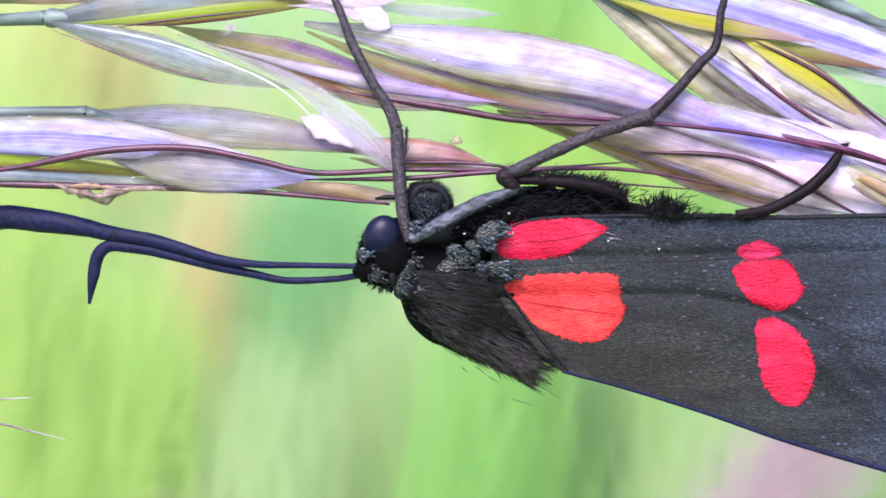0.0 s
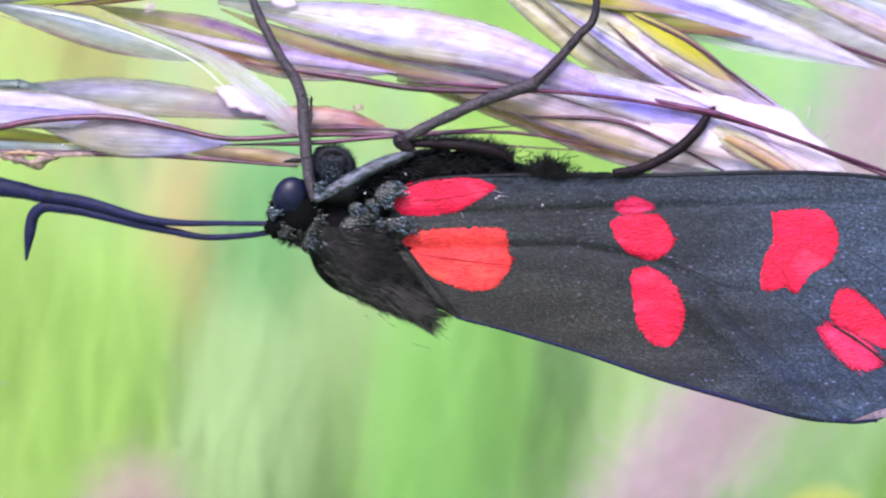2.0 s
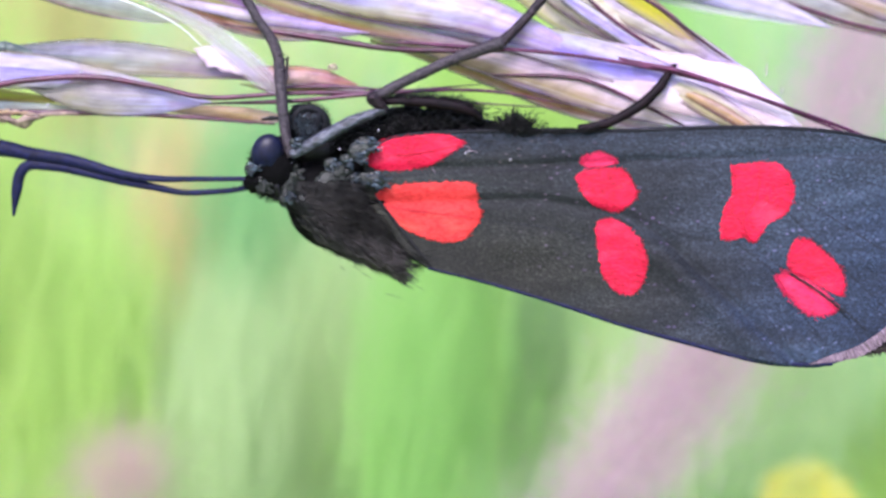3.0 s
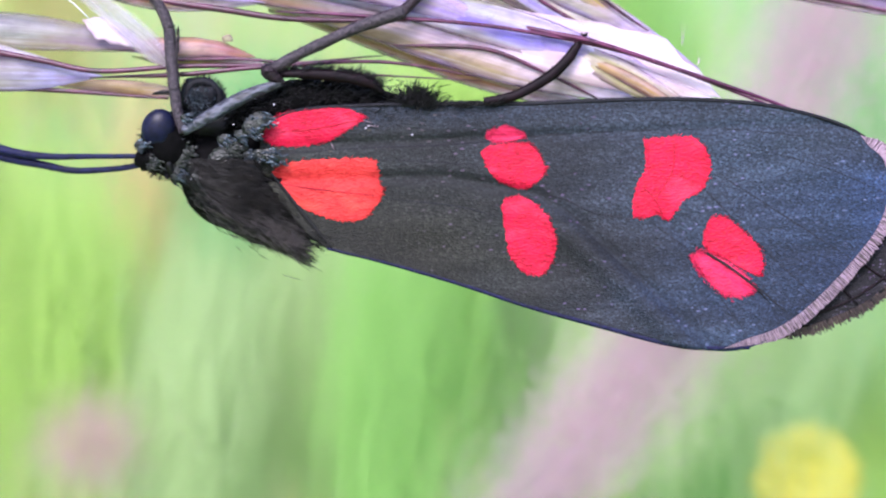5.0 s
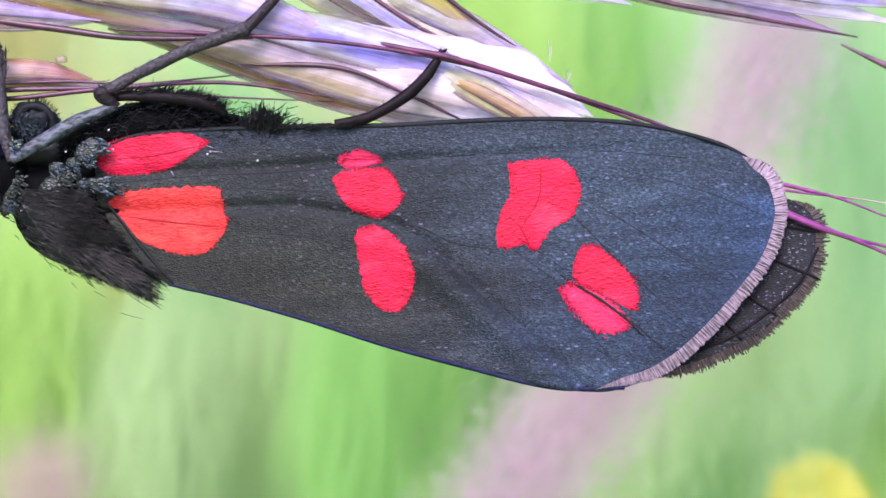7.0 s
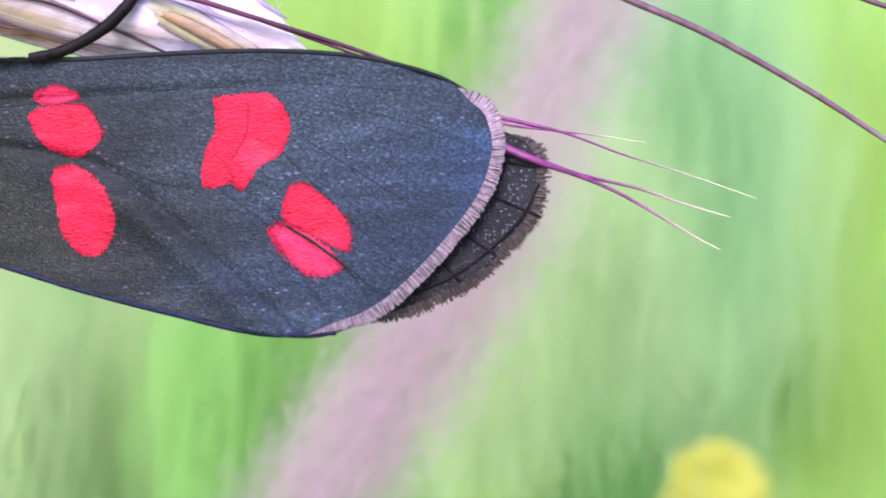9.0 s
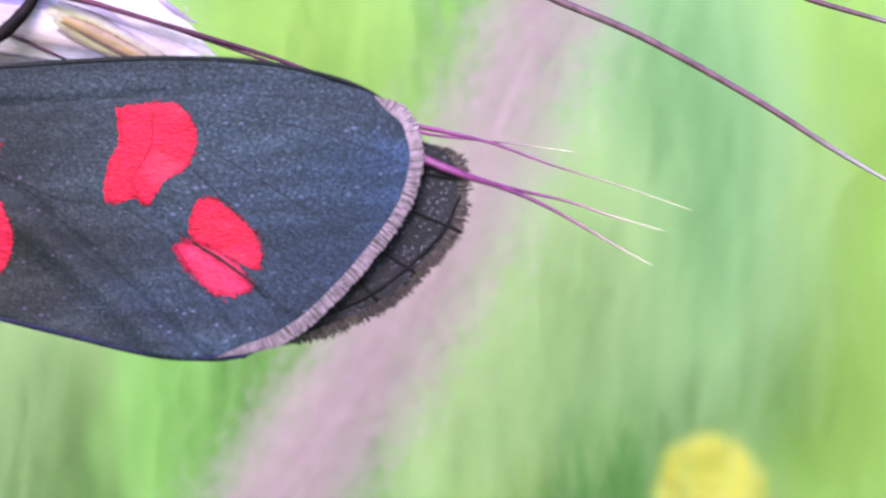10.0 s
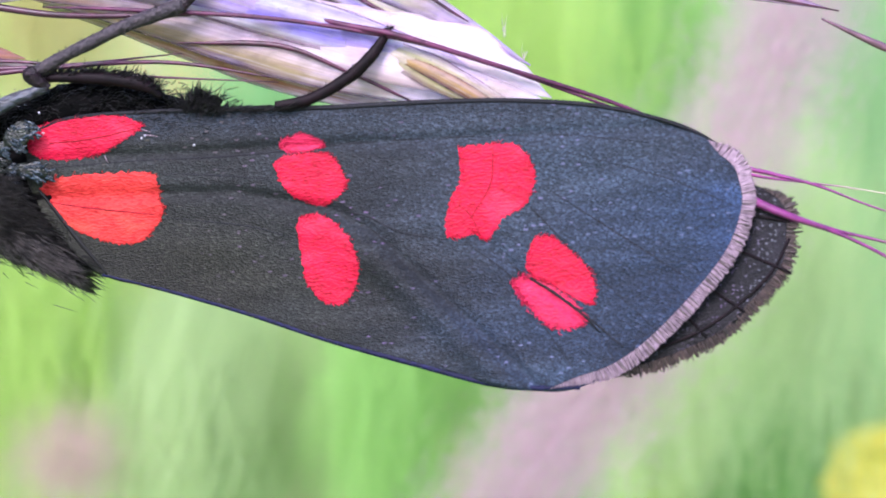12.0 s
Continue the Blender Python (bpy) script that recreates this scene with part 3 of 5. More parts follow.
def build_meadow():
    """Tall fine blades in loose clumps behind the grass head, out to the far meadow."""
    rng = random.Random(5)
    for hue, mat in enumerate((M_MEADOW, M_MEADOW_PALE, M_MEADOW_DEEP, M_MEADOW_STRAW)):
        verts, faces = [], []
        for c in range((220, 56, 120, 32)[hue]):
            near = c % 3 < 2
            d0 = rng.uniform(2.1, 4.2) if near else 4.2 + 7 * rng.random() ** 1.5
            x0 = rng.uniform(-1, 1) * (0.1 + 0.42 * d0) + 0.03 + (0, -0.06, 0.12, -0.13)[hue] * d0
            if hue == 3:
                x0 = rng.gauss(-0.2, 0.1) * d0
            lean0 = rng.gauss(0, 0.035)
            for i in range(170):
                d = d0 + rng.gauss(0, 0.05 * d0)
                if d < 1.7:
                    continue
                x = x0 + rng.gauss(0, 0.06 * d0)
                h = rng.uniform(0.35, 1.05) if near else rng.uniform(0.6, 1.3)
                w = rng.uniform(0.0009, 0.0018) * (1 if near else 1.7)
                lean, turn = lean0 + rng.gauss(0, 0.3), rng.uniform(-0.6, 0.6)
                back = rng.gauss(0.02, 0.04)
                sx, sy = math.cos(turn) * w, math.sin(turn) * w
                o = len(verts)
                for k in range(5):
                    f = k / 4
                    cx, cy, cz = x + lean * f * f, d + back * f * f, h * (f - 0.12 * f * f)
                    t = 1 - f ** 2.2
                    verts += [(cx - sx * t, cy - sy * t, cz), (cx + sy * 0.1 * t, cy - sx * 0.1 * t, cz), (cx + sx * t, cy + sy * t, cz)]
                for k in range(4):
                    a = o + 3 * k
                    faces += [(a, a + 1, a + 4, a + 3), (a + 1, a + 2, a + 5, a + 4)]
        me = bpy.data.meshes.new("meadow_grass")
        me.from_pydata(verts, [], faces)
        me.materials.append(mat)
        tagged(new("meadow_grass", me), ("tall bright green meadow grass, out of focus", "tall pale green meadow grass, out of focus", "tall deeper green meadow grass, out of focus", "straw-coloured meadow grass stems, out of focus")[hue], "grass", kind="stuff")


# hair-fine strands standing in for blurred grass behind the moth, by tint: the middle of each wisp and its half width
# and half height in millimetres
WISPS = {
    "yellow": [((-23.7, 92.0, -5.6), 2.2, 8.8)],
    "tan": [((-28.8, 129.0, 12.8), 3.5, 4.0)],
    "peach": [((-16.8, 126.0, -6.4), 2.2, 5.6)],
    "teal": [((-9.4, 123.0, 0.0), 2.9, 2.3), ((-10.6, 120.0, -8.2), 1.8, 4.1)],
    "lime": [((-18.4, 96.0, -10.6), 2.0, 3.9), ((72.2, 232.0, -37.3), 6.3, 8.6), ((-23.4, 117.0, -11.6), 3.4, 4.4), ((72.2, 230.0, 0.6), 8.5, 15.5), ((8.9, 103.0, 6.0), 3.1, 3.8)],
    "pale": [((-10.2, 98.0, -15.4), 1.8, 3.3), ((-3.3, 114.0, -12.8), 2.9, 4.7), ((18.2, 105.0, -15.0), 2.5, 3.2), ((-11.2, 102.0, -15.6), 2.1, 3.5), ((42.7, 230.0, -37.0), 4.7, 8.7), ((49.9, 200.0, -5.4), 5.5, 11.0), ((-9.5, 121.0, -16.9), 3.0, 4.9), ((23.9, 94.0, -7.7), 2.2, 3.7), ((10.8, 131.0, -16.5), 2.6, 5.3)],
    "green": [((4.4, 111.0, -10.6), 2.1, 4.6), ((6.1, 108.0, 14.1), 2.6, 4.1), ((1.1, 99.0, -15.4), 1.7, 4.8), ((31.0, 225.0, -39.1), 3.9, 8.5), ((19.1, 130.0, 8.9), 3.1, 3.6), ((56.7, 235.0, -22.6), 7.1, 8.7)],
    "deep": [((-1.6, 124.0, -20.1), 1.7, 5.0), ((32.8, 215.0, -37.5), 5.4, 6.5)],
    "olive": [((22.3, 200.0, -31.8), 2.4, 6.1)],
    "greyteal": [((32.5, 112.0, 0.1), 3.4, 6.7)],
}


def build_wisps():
    """Wisps of hair-fine strands added close behind the moth to imitate blurred grass by their shape, densest in their
    middle, on thin stalks from the ground.
    """
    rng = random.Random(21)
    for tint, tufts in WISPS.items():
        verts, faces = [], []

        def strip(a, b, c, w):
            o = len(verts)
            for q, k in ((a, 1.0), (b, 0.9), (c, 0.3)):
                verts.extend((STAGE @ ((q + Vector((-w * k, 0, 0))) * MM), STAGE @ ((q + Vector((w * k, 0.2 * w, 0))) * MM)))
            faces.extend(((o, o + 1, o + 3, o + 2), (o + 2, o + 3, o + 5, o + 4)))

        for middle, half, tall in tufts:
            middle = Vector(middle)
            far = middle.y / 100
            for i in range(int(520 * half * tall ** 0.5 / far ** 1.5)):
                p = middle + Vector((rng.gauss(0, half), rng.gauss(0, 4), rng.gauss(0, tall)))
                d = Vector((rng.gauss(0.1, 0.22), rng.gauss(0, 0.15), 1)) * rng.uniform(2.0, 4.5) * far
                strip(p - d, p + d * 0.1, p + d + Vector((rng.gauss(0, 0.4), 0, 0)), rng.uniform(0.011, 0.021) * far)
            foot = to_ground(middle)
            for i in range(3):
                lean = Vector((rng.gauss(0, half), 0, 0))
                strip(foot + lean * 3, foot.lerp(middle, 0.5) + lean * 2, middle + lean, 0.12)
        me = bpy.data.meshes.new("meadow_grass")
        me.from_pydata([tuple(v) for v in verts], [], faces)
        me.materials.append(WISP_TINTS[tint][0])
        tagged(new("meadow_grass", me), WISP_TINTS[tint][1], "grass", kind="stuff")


def build_outer_meadow():
    """The same grass all round the place, outside the view."""
    rng = random.Random(9)
    verts, faces = [], []
    while len(verts) < 9 * 14000:
        a, d = rng.uniform(-math.pi, math.pi), rng.uniform(1.3, 7.5)
        if abs(a) < 0.5:
            continue
        x, y = math.sin(a) * d + rng.gauss(0, 0.05), math.cos(a) * d
        h, w = rng.uniform(0.25, 0.8), rng.uniform(0.002, 0.004)
        turn, lean, back = rng.uniform(0, math.pi), rng.gauss(0, 0.12), rng.gauss(0, 0.12)
        sx, sy = math.cos(turn) * w, math.sin(turn) * w
        o = len(verts)
        for f, t in ((0, 1), (0.5, 0.85), (1, 0.05)):
            c = (x + lean * f * f, y + back * f * f, h * (f - 0.12 * f * f))
            verts += [(c[0] - sx * t, c[1] - sy * t, c[2]), (c[0] + sy * 0.1 * t, c[1] - sx * 0.1 * t, c[2]), (c[0] + sx * t, c[1] + sy * t, c[2])]
        for k in (0, 3):
            faces += [(o + k, o + k + 1, o + k + 4, o + k + 3), (o + k + 1, o + k + 2, o + k + 5, o + k + 4)]
    me = bpy.data.meshes.new("meadow_grass")
    me.from_pydata(verts, [], faces)
    me.materials.append(M_MEADOW)
    tagged(new("meadow_grass", me), "loose green meadow grass all around the flower stems", "grass", kind="stuff")


build_ground()
build_meadow()
build_outer_meadow()
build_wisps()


# ---- yellow flower and reddish grasses behind ----
def build_flower():
    c = Vector((43.69, 175.00, -37.38))
    flower = thing("yellow_flower", to_ground(c), "small yellow meadow flower with many narrow petals, out of focus", "flower")
    part("stem", tube([to_ground(c), c * 0.5 + to_ground(c) * 0.5 + Vector((4, 3, 0)), c + Vector((0, 1.5, -1))], [0.8, 0.7, 0.5], 20, 8), M_STALK, flower)
    rng = random.Random(8)
    for k in range(96):
        a, ring = 2 * math.pi * (k * 0.381966), k % 4
        reach = (6.2, 5.8, 6.1, 4.0)[ring] * rng.uniform(0.88, 1.06)
        out = Vector((math.cos(a), -0.05 - 0.03 * ring, math.sin(a)))
        part("petal", leaf([c, c + out * reach * 0.55, c + out * reach + Vector((0, rng.uniform(-0.6, 0.6), 0))], rng.uniform(1.3, 2.1), 0.1, 0.3, 0.6, 8, 4), M_PETAL, flower)
    part("flower_centre", ball(c + Vector((0, -0.15, 0)), (0.9, 0.3, 0.9), 8, 10, 0.2), M_PETAL, flower, "deeper yellow flower centre")


def strips(roots, length, thick):
    """Flat hair-fine bristles from (root, direction) pairs."""
    verts, faces, uvs = [], [], []
    for p, d in roots:
        p, d = Vector(p), Vector(d).normalized() * length * random.uniform(0.6, 1.3)
        side = d.cross(Vector((0, 1, 0)))
        side = side.normalized() * thick if side.length > 1e-4 else Vector((thick, 0, 0))
        o = len(verts)
        verts += [p - side, p + side, p + d * 0.6 + side, p + d * 0.6 - side, p + d]
        uvs += [(0, 0), (0, 1), (0.6, 1), (0.6, 0), (1, 0.5)]
        faces += [(o, o + 1, o + 2, o + 3), (o + 3, o + 2, o + 4)]
    return verts, faces, uvs


def build_reddish_grass(line, spread, count, size, seed, label, mat, stalk, thick, fine=0.018):
    """A loose panicle: a thin stem in a cloud of fine bristly spikelets, densest at its middle."""
    rng = random.Random(seed)
    way = curve(line, 40)
    last = line[-1] - line[-2]
    drop_ = (STAGE @ (line[-1] * MM)).z / (STAGE.to_3x3() @ (-last * MM)).z
    foot = line[-1] + last * drop_
    grass = thing("reddish_grass", foot, label, "grass")
    part("stem", merge(tube(line, [thick * 0.7, thick * 0.9, thick], 40, 8), tube([line[-1], line[-1].lerp(foot, 0.5), foot], [thick, thick * 1.5, thick * 2], 20, 8)), stalk, grass)
    roots = []
    for i in range(count):
        k = rng.randrange(0, 40)
        t = (way[k] - way[k + 1]).normalized()
        p = way[k].lerp(way[k + 1], rng.random()) + Vector((rng.gauss(0, 1), rng.gauss(0, 1), rng.gauss(0, 0.8))) * spread
        roots.append((p, t + Vector((rng.gauss(0, 0.5), rng.gauss(0, 0.4), rng.gauss(0, 0.4)))))
    part("spikelets", strips(roots, size, fine), mat, grass, kind="stuff")


build_flower()
build_reddish_grass([Vector(q) for q in ((23.30, 66.00, 9.93), (20.70, 66.00, 3.20), (17.21, 66.00, -3.99), (13.72, 66.00, -9.49), (9.78, 66.00, -14.58), (5.75, 66.00, -21.02))], 1.4, 40000, 0.8, 3, "reddish purple grass stem with small spikelets, out of focus", M_PINKISH, M_PINK_STALK, 0.06, 0.0065)
build_reddish_grass([Vector(q) for q in ((-15.43, 90.00, -15.83), (-15.50, 90.00, -16.46), (-15.56, 90.00, -17.09), (-15.63, 90.00, -17.72), (-15.70, 90.00, -18.35))], 1.5, 6500, 0.5, 4, "short reddish grass head among green blades, out of focus", M_RUSSET, M_LEAF_STALK, 0.09, 0.009)


# ---- the grass head on which the moth clings ----
ROOT = Vector((-16.05, 39.00, 3.75))
FOOT = to_ground(ROOT) + Vector((-260, 0, 0))
panicle = thing("grass_panicle", FOOT, "nodding brome grass panicle with violet, white and green spikelets", "grass")
part("culm", tube([FOOT, FOOT.lerp(ROOT, 0.6) + Vector((-40, 0, 60)), ROOT + Vector((-60, 4, 20)), ROOT + Vector((-20, 1, 8)), ROOT], [1.1, 1.0, 0.8, 0.5, 0.3], 60, 10), M_STALK, panicle, "thin green grass stem")


rng_chaff = random.Random(11)

def spikelet(axis, radii, pieces, awns=()):
    """One spikelet: its axis carries the papery scales and the awns."""
    stem = part("spikelet", tube(axis, [*radii[:-1], 0.015], 20, 8), M_STALK, panicle)
    for i, (name, pts, width, mat, opts) in enumerate(pieces):
        body = [Vector(p) for p in pts]
        part(name, leaf(body, width, **opts), mat, stem)
        # tiny pale teeth along its raised side
        if width > 0.7:
            ridge, teeth = curve(body, 60), []
            for k in range(6, 54):
                f, v = k / 60, rng_chaff.uniform(0.2, 0.75)
                half = width / 2 * (1 - (2 * f - 1) ** 2) ** 0.7
                side = (ridge[k + 1] - ridge[k - 1]).cross(Vector((0, 1, 0))).normalized()
                side = -side if side.z < 0 else side
                p = ridge[k] + side * half * v + Vector((0, 0.32 * half * (v ** 1.35 - 1) - 0.05, 0))
                if rng_chaff.random() < 0.55:
                    teeth.append((p, (rng_chaff.gauss(0.6, 0.4), -0.6, rng_chaff.gauss(0.4, 0.4))))
            part("teeth", hairs(teeth, 0.07, 0.012), M_SPECK, stem, "tiny pale teeth", "stuff")
    for pts, r0, r1, mat in awns:
        part("awn", tube(pts, [r0 * 0.25, r0, r0 * 0.95, r0 * 0.85, r0 * 0.7, r1 * 0.4], 40, 6), mat, stem)


# upper spikelet on its own stalk
spikelet([ROOT, (-12.32, 38.20, 5.24), (-10.88, 37.60, 5.17), (-9.03, 37.20, 5.20), (-8.76, 37.15, 5.19), (-7.29, 37.30, 5.21)], [0.22, 0.17, 0.12, 0.17, 0.23, 0.1], [
    ("glume", ((-8.94, 37.10, 5.16), (-6.32, 36.85, 5.52), (-3.47, 36.80, 5.78), (-0.75, 37.00, 5.94)), 0.92, M_FROST, dict(peak=0.4, blunt=0.25)),
    ("lemma", ((-4.26, 36.95, 5.98), (-2.44, 36.80, 6.04), (0.16, 37.00, 5.99)), 0.5, M_VIOLET, dict(peak=0.5)),
    ("lemma", ((-8.39, 36.90, 5.03), (-6.16, 36.65, 5.11), (-4.23, 36.65, 5.33), (-2.57, 36.80, 5.52)), 0.38, M_KEEL, dict(peak=0.5, blunt=0.0)),
    ("lemma", ((-4.24, 36.70, 5.56), (-2.56, 36.50, 5.72), (-1.00, 36.60, 5.52)), 0.7, M_FLAKE, dict(peak=0.7, blunt=0.0, ragged=0.5)),
    ("lemma", ((-3.52, 36.70, 5.40), (-2.10, 36.55, 5.34), (-1.15, 36.65, 4.92)), 0.5, M_FLAKE, dict(peak=0.82, blunt=0.0, ragged=0.5)),
    ("lemma", ((-2.56, 36.60, 5.80), (-1.41, 36.50, 5.87), (0.66, 36.70, 5.77)), 0.5, M_CLEAR, dict(peak=0.6, blunt=0.0, ragged=0.4)),
    ("lemma", ((-2.18, 37.00, 5.51), (-0.37, 36.90, 5.30), (1.26, 37.00, 5.25)), 0.38, M_CLEAR, dict(peak=0.6)),
    ("glume", ((-8.93, 37.00, 5.11), (-7.19, 36.65, 4.62), (-5.39, 36.65, 4.06), (-3.35, 36.60, 3.55)), 0.74, M_FROST, dict(peak=0.5)),
    ("lemma", ((-6.36, 37.20, 5.07), (-3.47, 36.90, 4.26), (-1.14, 36.80, 3.48), (1.34, 36.90, 3.26)), 0.95, M_OLIVE, dict(peak=0.42, blunt=0.0)),
    ("lemma", ((-5.42, 36.90, 4.65), (-3.21, 36.75, 4.05), (-1.40, 36.70, 3.66), (1.24, 36.75, 3.25)), 0.35, M_WHITE, dict(peak=0.6, blunt=0.0)),
    ("lemma", ((-5.92, 36.80, 4.77), (-3.45, 36.50, 3.77), (-2.04, 36.40, 2.74), (-0.99, 36.50, 1.69)), 0.72, M_CLEAR, dict(peak=0.8, blunt=0.02)),
], [(((-2.44, 36.80, 3.54), (0.15, 36.80, 3.12), (1.96, 36.80, 2.84), (4.66, 36.70, 2.74)), 0.085, 0.06, M_AWN),
    # the next three are edge lines of the scales, added as thin awns
    (((-8.70, 36.60, 4.86), (-7.00, 36.50, 4.26), (-5.40, 36.50, 3.78), (-3.90, 36.55, 3.52)), 0.018, 0.012, M_AWN_GREY),
    (((-8.14, 36.60, 4.97), (-5.88, 36.45, 4.47), (-3.70, 36.30, 3.59), (-2.55, 36.25, 2.54)), 0.024, 0.014, M_RIM),
    (((-7.18, 36.60, 4.92), (-5.24, 36.45, 5.14), (-3.71, 36.50, 5.30)), 0.03, 0.015, M_AWN)])

# spikelets above, partly in view
spikelet([ROOT, (-13.90, 38.00, 4.23), (-12.20, 37.60, 4.85), (-10.07, 37.50, 5.89)], [0.2, 0.16, 0.15, 0.1], [
    ("glume", ((-12.63, 37.30, 4.68), (-11.00, 37.00, 5.63), (-9.45, 37.00, 6.41), (-7.67, 37.20, 7.42)), 0.95, M_VIOLET, dict(peak=0.5)),
    ("lemma", ((-12.40, 37.40, 5.09), (-11.18, 37.20, 6.11), (-10.14, 37.20, 6.89), (-8.99, 37.30, 7.96)), 0.8, M_FROST, dict(peak=0.5)),
    ("lemma", ((-10.57, 37.40, 5.55), (-8.17, 37.10, 5.73), (-5.31, 37.10, 6.30), (-2.19, 37.30, 6.51)), 0.5, M_OLIVE, dict(peak=0.5, blunt=0.0)),
    ("lemma", ((-7.70, 37.40, 6.14), (-5.06, 37.20, 6.58), (-2.45, 37.20, 6.84), (-0.35, 37.40, 7.21)), 0.6, M_ROSE, dict(peak=0.5)),
], [(((-12.26, 36.90, 4.77), (-10.69, 36.80, 5.41), (-9.53, 36.80, 6.05), (-7.62, 36.90, 6.49), (-6.08, 37.00, 6.74)), 0.08, 0.05, M_AWN)])
spikelet([(-4.35, 38.20, 8.01), (-1.66, 38.00, 7.18), (-0.47, 37.90, 6.76)], [0.15, 0.14, 0.1], [
    ("glume", ((-3.26, 37.80, 7.54), (-1.14, 37.60, 6.71), (0.18, 37.60, 6.32), (1.65, 37.70, 6.18)), 0.45, M_ROSE, dict(peak=0.5)),
    ("lemma", ((-2.99, 37.70, 7.12), (-2.59, 37.50, 6.56), (-1.93, 37.60, 6.38)), 0.4, M_FLAKE, dict(peak=0.5, ragged=0.3)),
], [(((-0.34, 37.60, 6.03), (0.57, 37.50, 6.17), (2.03, 37.60, 6.59), (3.91, 37.80, 7.15)), 0.06, 0.05, M_AWN)])

# large middle spikelet
spikelet([(-2.58, 37.50, 4.98), (0.18, 37.50, 4.33), (4.16, 37.70, 3.16), (7.53, 37.90, 1.84)], [0.02, 0.2, 0.2, 0.1], [
    ("glume", ((-3.11, 37.00, 5.05), (0.58, 36.65, 4.35), (3.89, 36.60, 3.69), (7.23, 36.80, 2.36)), 1.3, M_WHITE, dict(peak=0.45)),
    ("glume", ((-3.06, 37.10, 4.88), (-0.77, 36.90, 3.96), (1.90, 36.80, 3.29), (4.98, 36.90, 2.67)), 0.5, M_OLIVE, dict(peak=0.45)),
    ("lemma", ((1.23, 37.20, 3.73), (5.24, 36.80, 3.01), (8.29, 36.75, 2.13), (11.29, 37.00, 1.09)), 1.0, M_VIOLET, dict(peak=0.5)),
    ("lemma", ((0.69, 37.30, 3.40), (4.31, 37.00, 2.63), (7.39, 36.95, 1.60), (10.64, 37.10, 0.56)), 1.15, M_ROSE, dict(peak=0.5)),
    ("lemma", ((1.23, 37.50, 3.14), (4.46, 37.25, 2.17), (6.88, 37.20, 1.28), (9.87, 37.30, 0.32)), 0.8, M_OLIVE, dict(peak=0.5)),
    ("lemma", ((4.19, 37.10, 2.90), (7.10, 36.80, 2.13), (9.37, 36.80, 1.46), (12.36, 37.00, 0.57)), 0.9, M_FLAKE, dict(peak=0.55, blunt=0.0)),
    ("lemma", ((7.36, 37.00, 2.46), (9.10, 36.75, 1.71), (10.46, 36.75, 0.98), (11.84, 37.00, 0.32)), 0.7, M_CREAM, dict(peak=0.5, blunt=0.0)),
    ("lemma", ((8.36, 36.90, 1.99), (9.59, 36.65, 1.44), (10.70, 36.70, 0.79), (11.57, 36.90, 0.20)), 0.32, M_TAN, dict(peak=0.5, blunt=0.0)),
    ("lemma", ((7.12, 37.10, 3.04), (9.37, 36.95, 2.27), (10.86, 36.95, 1.60), (12.22, 37.00, 0.75)), 0.95, M_FLAKE, dict(peak=0.6, blunt=0.0, ragged=0.35)),
], [
    (((1.51, 36.60, 3.02), (3.28, 36.50, 2.89), (6.64, 36.50, 2.56), (9.85, 36.60, 1.87), (12.59, 36.90, 0.86), (15.29, 37.00, -0.25)), 0.05, 0.06, M_AWN_LONG),
    (((6.51, 37.00, 2.84), (7.88, 36.62, 2.42), (9.11, 36.42, 2.13), (11.08, 36.60, 1.46), (13.47, 37.00, 0.62), (15.29, 37.02, -0.19)), 0.065, 0.06, M_AWN_LONG),
    (((4.33, 36.90, 2.18), (6.48, 36.80, 2.04), (7.84, 36.80, 1.50), (9.33, 37.00, 0.74)), 0.06, 0.05, M_AWN),
])
for way, r in ((((15.29, 37.00, -0.25), (16.04, 37.00, -0.77), (16.37, 37.00, -1.00), (17.47, 37.00, -1.19), (18.28, 37.00, -1.31), (19.36, 37.00, -1.52)), 0.045),
               (((15.29, 37.02, -0.19), (16.04, 37.00, -0.76), (16.78, 37.00, -0.99), (17.70, 37.00, -1.26), (18.85, 37.00, -1.74), (20.12, 37.00, -2.19), (21.69, 37.00, -2.80)), 0.05),
               (((14.80, 36.30, -0.98), (15.95, 36.12, -1.36), (16.38, 36.10, -1.53), (17.08, 36.08, -1.84), (17.99, 36.50, -2.17), (19.14, 36.50, -2.49), (20.05, 36.50, -2.84), (21.05, 36.50, -3.17)), 0.075),
               (((14.80, 36.30, -0.98), (15.95, 36.10, -1.37), (16.38, 36.08, -1.56), (17.08, 36.06, -1.87), (17.88, 36.45, -2.17), (18.67, 36.45, -2.55), (19.57, 36.45, -3.10), (20.25, 36.45, -3.54), (20.79, 36.45, -3.85)), 0.08)):
    part("awn", tube(way, [r * 0.7, r, r, r * 0.75, r * 0.5, r * 0.42, r * 0.34, 0.012], 60, 6), M_AWN_TIP, panicle.children[2])

